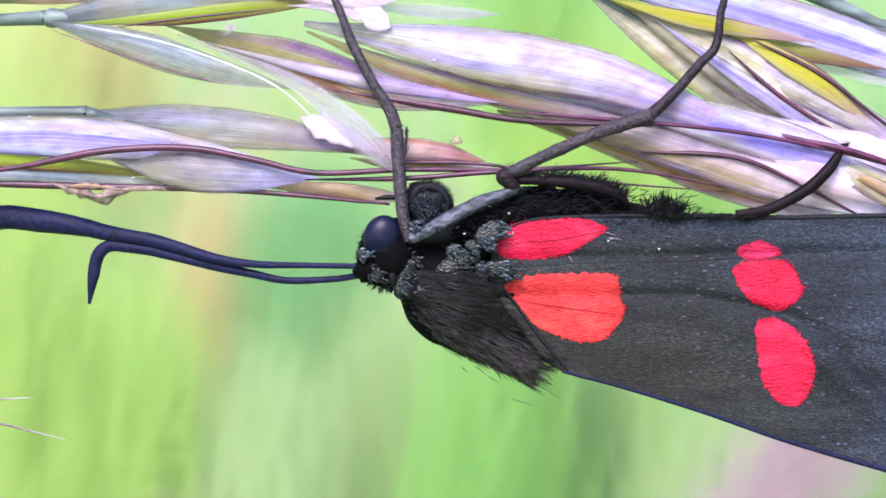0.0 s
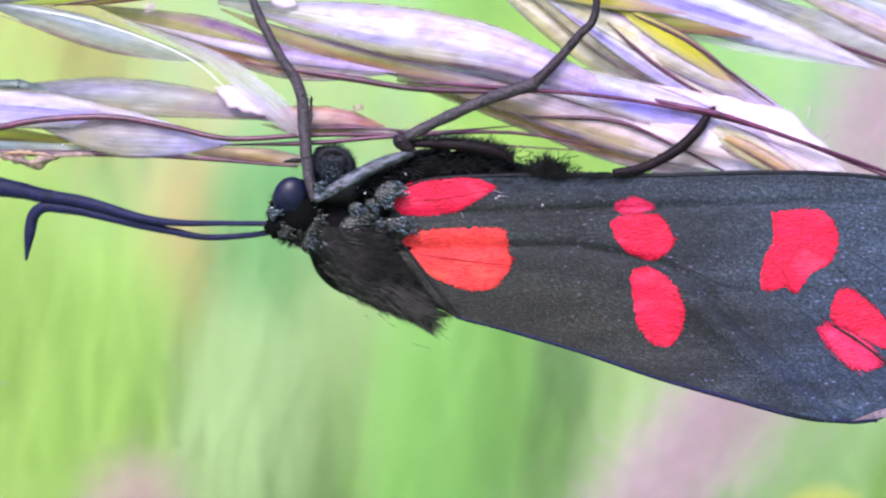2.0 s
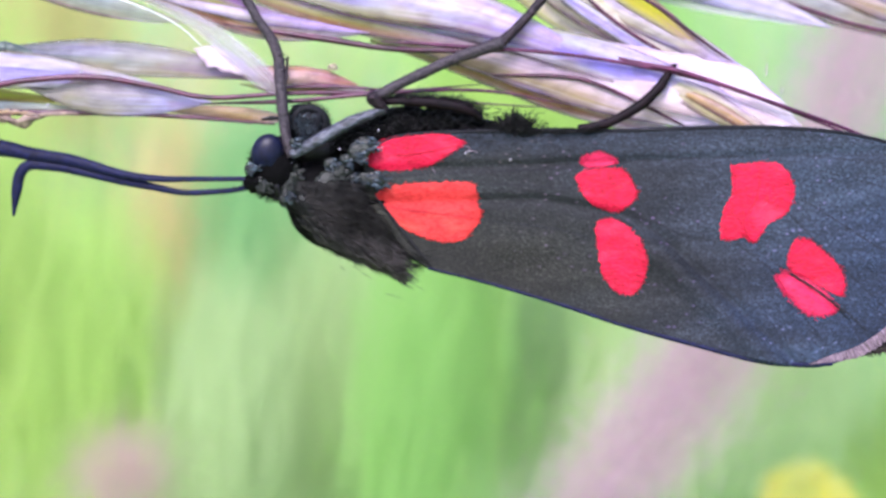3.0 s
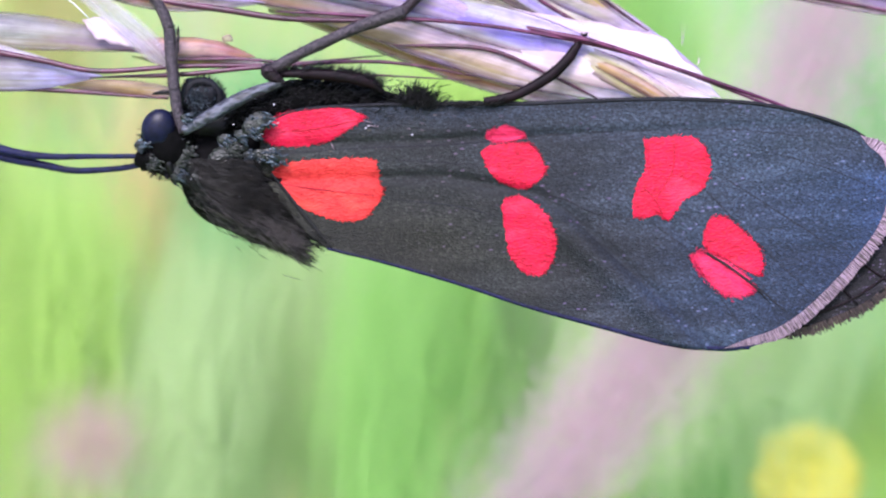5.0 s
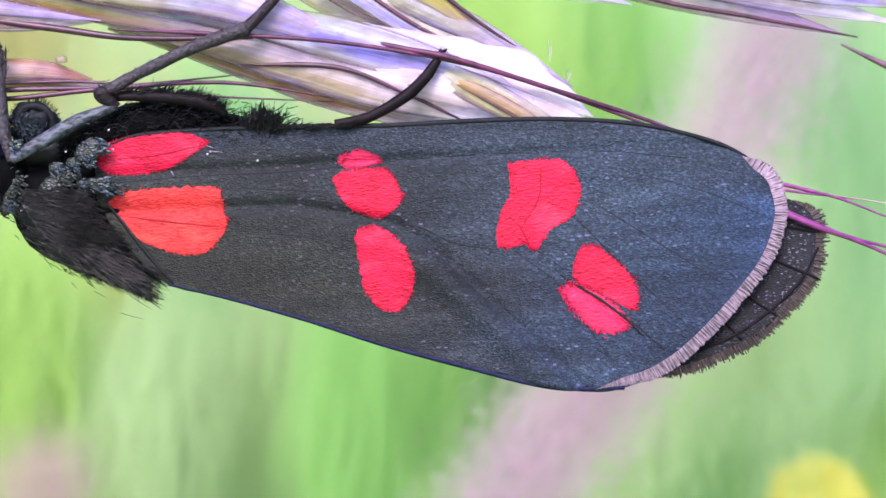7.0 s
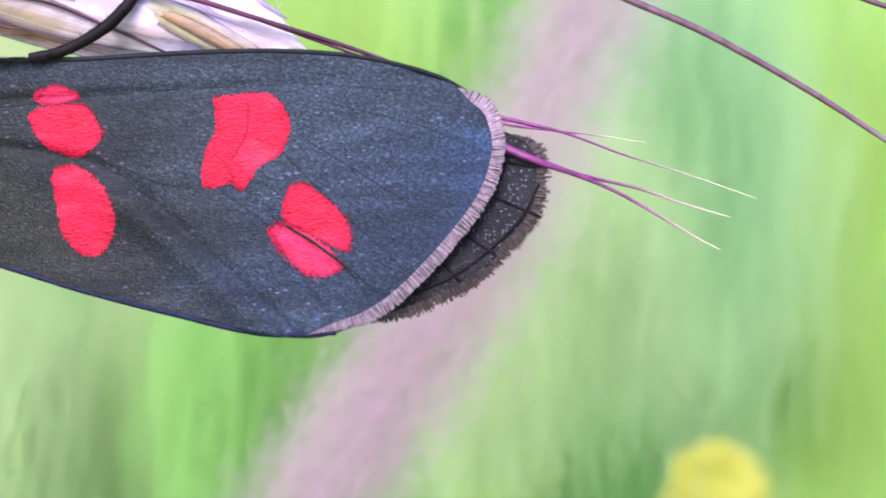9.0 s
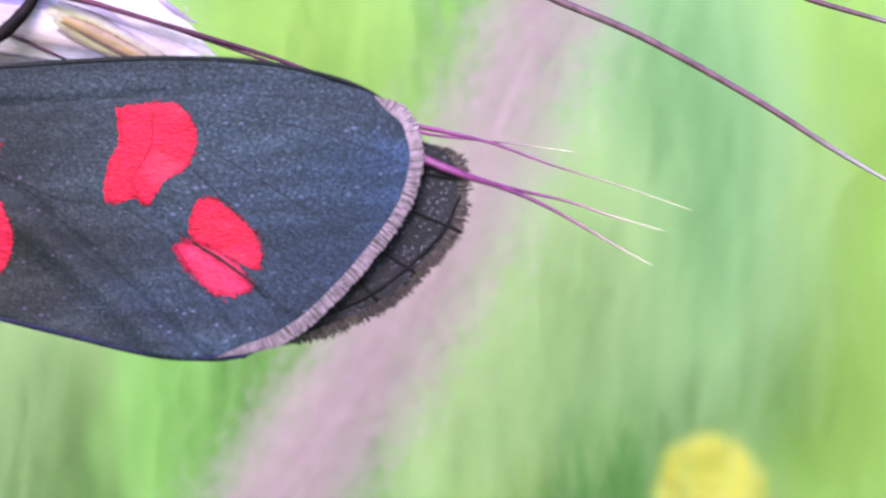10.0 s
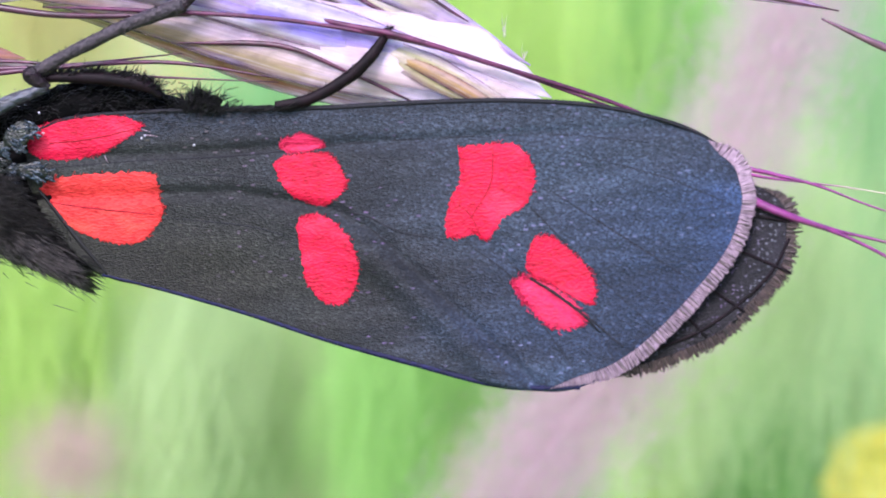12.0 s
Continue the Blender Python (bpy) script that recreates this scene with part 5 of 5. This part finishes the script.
for q in (((15.61, -2.36), (15.91, -2.47), (16.99, -2.98)), ((15.02, -2.98), (15.36, -3.25), (16.02, -3.73)), ((14.54, -3.52), (14.83, -3.77), (15.26, -4.26)), ((16.00, -1.80), (16.31, -1.81), (17.03, -1.96)), ((16.99, -2.29), (16.60, -2.98), (15.96, -3.58), (15.14, -4.13), (14.09, -4.56))):
    part("vein", tube([(x, wing_y(x, z) + crease(x, z) + 0.29, z) for x, z in q], [0.03, 0.034, 0.03], 24, 6), M_LEG_BLACK, far_wing)

# shade of the gap where the shoulder flap meets the wing, laid on as a black strip
part("furrow", tube([(x, wing_y(x, z) - 0.01, z) for x, z in [(1.32, -0.85), (1.74, -1.40), (2.18, -1.99), (2.74, -2.68)]], [0.02, 0.045, 0.05, 0.02], 30, 8, 0.4), M_FUR, forewing, "black strip laid over the gap at the wing base as its shade")

# thorax, abdomen and head
def body_loft(points, radii, depth, n=40, sides=28):
    return tube(points, radii, n, sides, depth, 0.08)


thorax = part("thorax", body_loft([(-1.23, 37.20, -0.34), (-0.64, 37.03, -0.52), (0.17, 37.20, -0.94), (1.20, 37.55, -1.01), (2.50, 37.85, -1.02), (3.80, 37.95, -1.03)], [0.35, 0.75, 1.25, 1.6, 1.55, 1.3], 0.75), M_BODY, moth, "black furry thorax")
part("abdomen", body_loft([(3.42, 37.95, -0.77), (6.01, 37.95, -0.77), (9.04, 37.95, -1.93), (12.30, 37.95, -2.02)], [1.25, 1.3, 1.1, 0.3], 0.8), M_BODY, moth)


def on_flap(p, length):
    """Whether a hair of that length, combed backwards, ends before the bare base of the wing."""
    return p.x + 0.9 * length < 1.30 + 0.66 * (-0.75 - p.z)


roots = []
for i in range(7800):
    f = random.random()
    c = curve([(-0.92, 36.87, -0.46), (0.19, 36.87, -0.94), (1.06, 37.20, -1.07), (1.84, 37.43, -1.53)], 40)[int(f * 40)]
    r = values([0.6, 1.25, 1.55, 1.5], 40)[int(f * 40)]
    a = random.uniform(-0.35, 1.0) * math.pi
    d = Vector((0.0, -math.sin(a) * 0.75, -math.cos(a)))
    if c.z + d.z * r > -0.45:
        continue
    p = c + d * r
    if on_flap(p, 0.42):
        roots.append((p, d * 0.22 + Vector((1.0, -0.02, -0.3))))
part("fur", hairs(roots, 0.42, 0.010), M_BROWN_FUR, thorax, "brownish black shaggy fur", "stuff")
tail = [(Vector((1.80, 36.44, -2.48)) + Vector((random.uniform(-0.6, 0.6), random.uniform(-0.3, 0.5), random.uniform(-0.15, 0.3))), (1.0, random.gauss(-0.1, 0.1), -0.42 + random.gauss(0, 0.12))) for _ in range(240)]
part("fur", hairs(tail, 0.42, 0.010), M_FUR, thorax, "black hair tuft over the wing base", "stuff")
# scale patches on shoulder and collar
front = []
for i in range(700):
    c = curve([(-0.91, 36.49, -0.89), (-0.50, 36.44, -1.48), (0.04, 36.40, -1.98), (0.67, 36.40, -2.33)], 20)[random.randrange(21)]
    front.append((c + Vector((random.gauss(0.1, 0.12), random.gauss(0, 0.2), random.gauss(0.15, 0.15))), (random.gauss(0.9, 0.2), random.gauss(-0.3, 0.25), random.gauss(-0.55, 0.25))))
part("fur", hairs(front, 0.26, 0.011), M_FUR, thorax, "short black fur of the neck", "stuff")
LOBES = (
    ((1.01, 36.11, 0.32), 0.40, 0.28, -35, M_LOBE_BLUE),
    ((0.64, 36.15, 0.08), 0.18, 0.14, 0, M_LOBE_BLUE),
    ((1.25, 36.11, -0.43), 0.40, 0.18, 8, M_LOBE_BLUE),
    ((0.82, 36.15, -0.41), 0.15, 0.11, 20, M_LOBE_BLUE),
    ((0.12, 36.22, -0.53), 0.30, 0.38, 30, M_LOBE_OLIVE),
    ((-0.81, 36.31, -0.45), 0.21, 0.43, 15, M_LOBE_OLIVE),
    ((-0.92, 36.31, -0.80), 0.16, 0.28, 20, M_LOBE_BLUE),
    ((-0.01, 36.26, -1.03), 0.60, 0.43, 20, M_LOBE_OLIVE),
    ((0.46, 36.21, -0.24), 0.20, 0.20, 0, M_LOBE_OLIVE),
    ((0.74, 36.17, -0.73), 0.21, 0.10, 25, M_LOBE_BLUE),
    ((0.23, 36.24, -0.02), 0.18, 0.15, 0, M_LOBE_BLUE))


def scale_lobe(middle, wide_, high, turn, mat, parent):
    """A small rounded body plate, shingled with flat scales."""
    label = "blue-grey scaly lobe" if mat is M_LOBE_BLUE else "olive black scaly plate"
    lobe = part("scale_patch", ball(middle, (wide_ * 0.92, 0.055, high * 0.9), 14, 18, 0.3, turn), M_LOBE_OLIVE, parent, label)
    rng_lobe = random.Random(int(1000 * wide_ + 77 * high))
    flakes = []
    for i in range(int(300 * wide_ * high) + 8):
        a, f = rng_lobe.uniform(0, 2 * math.pi), rng_lobe.random() ** 0.5
        q = Matrix.Rotation(radians(turn), 3, "Y") @ Vector((math.cos(a) * f * wide_, -0.045 * (1 - f * f) - 0.01, math.sin(a) * f * high))
        d = Vector((rng_lobe.gauss(0.8, 0.25), rng_lobe.gauss(-0.06, 0.1), rng_lobe.gauss(-0.3, 0.35))).normalized() * rng_lobe.uniform(0.12, 0.27)
        c = Vector(middle) + q
        flakes.append(leaf([c, c + d * 0.5, c + d], rng_lobe.uniform(0.04, 0.075), 0.1, 0.4, 0.6, 3, 2, 0.004, 0.0))
    part("scale_cover", merge(*flakes), mat, lobe, kind="stuff")


for row in LOBES:
    scale_lobe(*row, thorax)
teg = []
for i in range(1500):
    f, v = random.random(), random.uniform(-1, 1)
    c = curve([(-0.33, 36.31, -0.64), (0.46, 36.20, -1.62), (1.20, 36.22, -2.31), (1.83, 36.28, -2.62)], 30)[int(f * 30)] + Vector((v * 0.3, 0.12 * v * v + random.gauss(0, 0.03), v * 0.3 * -0.6))
    if on_flap(c, 0.45):
        teg.append((c, (0.85 + random.gauss(0, 0.15), random.gauss(-0.12, 0.08), -0.62 + random.gauss(0, 0.15))))
part("fur", hairs(teg, 0.45, 0.010), M_BROWN_FUR, thorax, "dark fur of the shoulder flap", "stuff")

# brown flank hairs, coloured paler to put the fur's gleam into them
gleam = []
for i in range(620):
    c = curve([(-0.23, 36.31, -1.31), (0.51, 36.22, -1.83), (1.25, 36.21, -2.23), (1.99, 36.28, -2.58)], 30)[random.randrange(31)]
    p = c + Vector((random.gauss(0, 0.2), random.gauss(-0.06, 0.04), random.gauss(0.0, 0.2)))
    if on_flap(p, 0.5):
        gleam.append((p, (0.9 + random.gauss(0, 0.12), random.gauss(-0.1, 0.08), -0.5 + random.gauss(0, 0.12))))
part("fur", hairs(gleam, 0.5, 0.009), M_GLEAM, thorax, "grey-brown long hairs of the flank, paler to paint in its highlights", "stuff")

head = part("head", ball((-1.21, 36.70, -0.11), (0.68, 0.6, 0.8), 16, 22, 0.2), M_BODY, moth, "small black head")
part("eye", ball((-1.34, 36.25, 0.29), (0.4, 0.24, 0.47), 16, 22, 0.0, 25), M_EYE, head, "glossy blue-black compound eye")
part("face", ball((-1.62, 36.49, -0.46), (0.36, 0.35, 0.3), 12, 16, 0.25), M_BODY, head)
scale_lobe((-1.77, 36.1, -0.11), 0.15, 0.11, 0, M_LOBE_BLUE, head)
scale_lobe((-1.51, 36.2, -0.5), 0.25, 0.17, 30, M_LOBE_OLIVE, head)
# a highlight speck on the head, put in as a tiny pale lobe
scale_lobe((-0.68, 36.0, 0.53), 0.10, 0.08, 0, M_LOBE_BLUE, head)
part("neck", ball((-0.14, 37.05, 0.32), (0.75, 0.5, 0.5), 12, 16, 0.3), M_FUR, head, "black furry neck")
bristle = []
for i in range(1100):
    a = random.uniform(0.7, 2.3) * math.pi
    d = Vector((math.cos(a), random.gauss(-0.1, 0.2), math.sin(a)))
    bristle.append((Vector((-1.22, 36.34, -0.18)) + Vector((d.x * 0.62, random.uniform(-0.05, 0.3), d.z * 0.75)) * random.uniform(0.45, 1), d + Vector((0, -0.5, 0))))
part("bristles", hairs(bristle, 0.16, 0.011), M_FUR, head, kind="stuff")
cc = Vector((-0.35, 36.62, 0.99))
spiral = [cc + Vector((math.cos(a) * (0.45 - 0.03 * a), 0.05 - 0.02 * a, math.sin(a) * (0.43 - 0.028 * a))) for a in np.linspace(-1.2, 6.0, 40)]
part("proboscis", merge(tube(spiral, [0.1, 0.11, 0.07], 130, 8, 1.0, 0.3), ball(cc + Vector((-0.03, 0.16, -0.05)), (0.53, 0.3, 0.51), 16, 20, 0.35)), M_COIL, head, "coiled grey-black tongue")
coilfur = [(cc + Vector((math.cos(a) * 0.52, random.uniform(0, 0.3), math.sin(a) * 0.5)), (math.cos(a), random.gauss(-0.2, 0.3), math.sin(a))) for a in np.linspace(-0.6, 3.6, 120)]
part("bristles", hairs(coilfur, 0.13, 0.012), M_FUR, head, kind="stuff")
coil_scales = [(cc + Vector((random.gauss(-0.08, 0.16), -0.2 + random.gauss(0, 0.04), random.gauss(-0.05, 0.16))), (random.gauss(0.3, 0.6), -0.35, random.gauss(0.2, 0.6))) for _ in range(170)]
part("scale_cover", hairs(coil_scales, 0.12, 0.014), M_LOBE_BLUE, head, "grey scales over the coiled tongue", "stuff")
for a, b, r in (((-1.50, 36.54, 1.11), (-1.00, 36.49, 1.13), 0.06), ((-1.19, 36.31, -0.37), (-1.07, 36.34, -0.80), 0.1)):
    part("palp", tube([a, (Vector(a) + Vector(b)) / 2 + Vector((0, -0.05, 0.02)), b], [r * 0.4, r, r * 0.8], 8, 8), M_FUR, head)


def antenna(points, radii, label):
    ob = part("antenna", tube(points, radii, 90, 14, 0.85, 0.05), M_ANT, moth, label)
    line = curve(points, 200)
    rad = values(radii, 200)
    part("scale_ring", hairs([(line[k] + Vector((0, -0.6, random.choice((-1, 1)))) * rad[k] * 0.7, (random.gauss(-1, 0.2), random.gauss(-0.2, 0.2), random.gauss(0, 0.3))) for k in range(4, 198, 1)], 0.09, 0.012), M_ANT, ob, kind="stuff")
    return ob


antenna([(-1.82, 36.34, -0.38), (-3.09, 36.55, -0.36), (-4.14, 36.73, -0.34), (-5.07, 36.89, -0.21), (-6.39, 37.11, 0.16), (-7.45, 37.28, 0.34), (-8.18, 37.41, 0.50), (-9.11, 37.56, 0.64), (-10.21, 37.73, 0.70), (-11.20, 37.99, 0.22), (-12.01, 37.87, -0.61), (-12.68, 38.15, -1.49)],
        [0.06, 0.065, 0.085, 0.11, 0.15, 0.175, 0.21, 0.265, 0.28, 0.24, 0.15, 0.05], "blue-black clubbed antenna curving down")
antenna([(-1.86, 36.61, -0.59), (-2.45, 36.68, -0.67), (-3.49, 36.81, -0.70), (-4.28, 36.91, -0.55), (-5.06, 37.01, -0.39), (-6.39, 37.18, -0.07), (-7.06, 37.26, 0.04), (-7.52, 37.32, 0.07), (-7.79, 37.35, -0.14), (-7.90, 37.37, -0.60), (-8.00, 37.38, -1.24)],
        [0.07, 0.07, 0.08, 0.095, 0.11, 0.125, 0.13, 0.14, 0.15, 0.14, 0.03], "blue-black antenna with a hooked tip")


# legs: each a chain of joints
def leg(label, *segments):
    parent = moth
    for name, pts, radii, mat in segments:
        ob = part(name, tube(pts, [0.9 * r for r in radii], 60, 14, 0.9, 0.1), mat, parent, label if parent is moth else "")
        line, rad = curve(pts, 60), values(radii, 60)
        fine = [(line[k] + Vector((random.gauss(0, 0.5), -0.5, random.gauss(0, 0.5))) * rad[k], (line[k] - line[k - 1]).normalized() + Vector((random.gauss(0, 0.35), random.gauss(-0.2, 0.3), random.gauss(0, 0.35)))) for k in range(1, 61) for _ in range(2)]
        part("bristles", hairs(fine, 0.1, 0.01), mat, ob if parent is moth else parent, kind="stuff")
        parent = ob if parent is moth else parent
    return parent


fore = leg("thin dark brown foreleg reaching up to the spikelet",
    ("leg", ((-0.73, 36.20, 0.16), (-0.88, 36.22, 0.76), (-0.97, 36.28, 1.74), (-1.02, 36.34, 2.64)), [0.13, 0.15, 0.165, 0.16], M_LEG),
    ("tarsus", ((-1.02, 36.34, 2.64), (-1.20, 36.34, 3.11), (-1.57, 36.34, 3.70), (-2.03, 36.37, 4.60), (-2.31, 36.42, 5.34), (-2.53, 36.49, 5.71)), [0.16, 0.145, 0.13, 0.125, 0.1, 0.07], M_LEG),
    ("spur", ((-0.93, 36.26, 1.75), (-0.83, 36.26, 2.18), (-0.80, 36.28, 2.61)), [0.05, 0.05, 0.015], M_LEG))
mid = leg("dark middle leg with grey scaly femur",
    ("leg", ((-0.74, 36.17, 0.21), (0.02, 36.15, 0.60), (0.76, 36.15, 1.00), (1.62, 36.24, 1.31)), [0.14, 0.185, 0.175, 0.11], M_LEG_GREY),
    ("tibia", ((1.34, 36.22, 1.60), (2.13, 36.24, 1.99), (3.39, 36.31, 2.55), (4.59, 36.40, 2.94)), [0.16, 0.15, 0.16, 0.19], M_LEG),
    ("tarsus", ((4.53, 36.40, 2.91), (5.14, 36.40, 3.49), (5.64, 36.42, 4.06), (6.02, 36.44, 4.49), (6.14, 36.49, 5.26), (6.33, 36.62, 5.77)), [0.16, 0.13, 0.12, 0.11, 0.1, 0.08], M_LEG_PLUM),
    ("knee", ((1.66, 36.26, 1.30), (1.44, 36.16, 1.47), (1.33, 36.13, 1.58), (1.46, 36.15, 1.65)), [0.1, 0.17, 0.19, 0.15], M_LEG_PLUM))
hind = leg("short black hind leg hooked on the spikelet",
    ("leg", ((6.46, 36.40, 0.75), (7.21, 36.40, 0.89), (7.97, 36.45, 1.28), (8.48, 36.50, 1.72), (8.81, 36.60, 2.17)), [0.12, 0.13, 0.15, 0.15, 0.1], M_LEG_BLACK),
    ("claw", ((8.76, 36.55, 2.09), (8.84, 36.55, 2.23), (8.92, 36.60, 2.30)), [0.06, 0.05, 0.02], M_LEG_BLACK))
claws = [(Vector(p), (random.gauss(0.2, 0.5), random.gauss(0, 0.3), 1)) for p in ((8.71, 36.50, 2.05), (8.79, 36.50, 2.15), (8.86, 36.50, 2.21), (8.56, 36.50, 1.84)) for _ in range(3)]
part("bristles", hairs(claws, 0.12, 0.012), M_LEG, hind, kind="stuff")

# hairy underside along the wing's front edge
under = part("underside", tube([(0.06, 36.92, 0.26), (1.06, 36.84, 0.70), (2.06, 36.84, 0.93), (3.32, 36.92, 0.91), (4.57, 36.92, 0.76), (5.71, 37.00, 0.59)], [0.3, 0.48, 0.5, 0.38, 0.16, 0.06], 50, 16, 0.8, 0.25), M_BODY, moth, "black hairy underside")
part("hind_femur", tube([(1.55, 36.34, 1.52), (2.64, 36.31, 1.47), (3.64, 36.34, 1.30), (4.05, 36.40, 1.03)], [0.1, 0.13, 0.15, 0.08], 20, 10, 0.9, 0.25), M_LEG_BLACK, moth)
roots = []
for i in range(420):
    f = random.random()
    c = curve([(1.67, 36.40, 1.60), (2.66, 36.40, 1.60), (3.41, 36.40, 1.48), (4.02, 36.40, 1.19)], 20)[int(f * 20)]
    roots.append((c + Vector((random.gauss(0, 0.05), random.gauss(0, 0.1), random.gauss(-0.05, 0.04))), (random.gauss(0.8, 0.3), random.gauss(-0.2, 0.3), abs(random.gauss(0.5, 0.35)))))
for i in range(600):
    c = Vector(random.choice(((4.63, 36.44, 0.86), (4.81, 36.44, 0.92), (5.09, 36.44, 0.82)))) + Vector((random.gauss(0, 0.12), random.gauss(0, 0.1), random.gauss(-0.05, 0.1)))
    roots.append((c, (random.gauss(0.15, 0.45), random.gauss(-0.2, 0.3), abs(random.gauss(0.9, 0.3)))))
for i in range(900):
    c = curve([(0.17, 36.60, 0.38), (1.04, 36.54, 0.81), (2.03, 36.54, 1.03), (3.28, 36.60, 0.98), (4.53, 36.60, 0.78), (5.53, 36.64, 0.61)], 30)[random.randrange(31)]
    c = c + Vector((random.gauss(0, 0.06), random.gauss(0, 0.12), random.gauss(0, 0.2)))
    roots.append((c, (random.gauss(0.9, 0.3), random.gauss(-0.35, 0.3), random.gauss(0.2, 0.4))))
part("fur", hairs(roots, 0.26, 0.014), M_FUR, under, "short black bristly fur", "stuff")
roots = []
for i in range(260):
    f = random.random()
    c = Vector((4.88, 36.40, 0.71)).lerp(Vector((6.88, 36.40, 0.69)), f)
    roots.append((c + Vector((0, random.gauss(0, 0.08), random.gauss(0, 0.03))), (1, random.gauss(0, 0.2), abs(random.gauss(0.25, 0.15)))))
part("fur", hairs(roots, 0.22, 0.014), M_FUR, under, kind="stuff")
# a few pale loose scales beside the first spot
loose = [((3.62, 0.25), (3.93, 0.21)), ((2.77, -0.16), (2.85, -0.31)), ((3.55, 0.38), (3.78, 0.3))]
part("loose_scale", merge(*[tube([(a[0], wing_y(*a) - 0.03, a[1]), ((a[0] + b[0]) / 2, wing_y(*b) - 0.06, (a[1] + b[1]) / 2), (b[0], wing_y(*b) - 0.05, b[1])], [0.006, 0.012, 0.005], 6, 5) for a, b in loose]), M_FRINGE, forewing, "pale loose wing scales", "stuff")
# pale dust grains
grains = [ball(p, (0.026, 0.022, 0.026), 6, 8, 0.5) for p in ((-1.08, 36.26, -0.59), (-0.60, 36.26, -0.95), (-1.03, 36.28, -0.30), (0.47, 36.20, 0.33), (1.45, 36.20, 0.78), (1.53, 36.17, 0.35), (3.62, 36.22, 0.18), (4.73, 36.22, -0.00), (3.69, 36.22, 0.23), (0.58, 36.10, -1.38))]
part("dust", merge(*grains), M_SPECK, thorax, "pale grains of dust", "stuff")
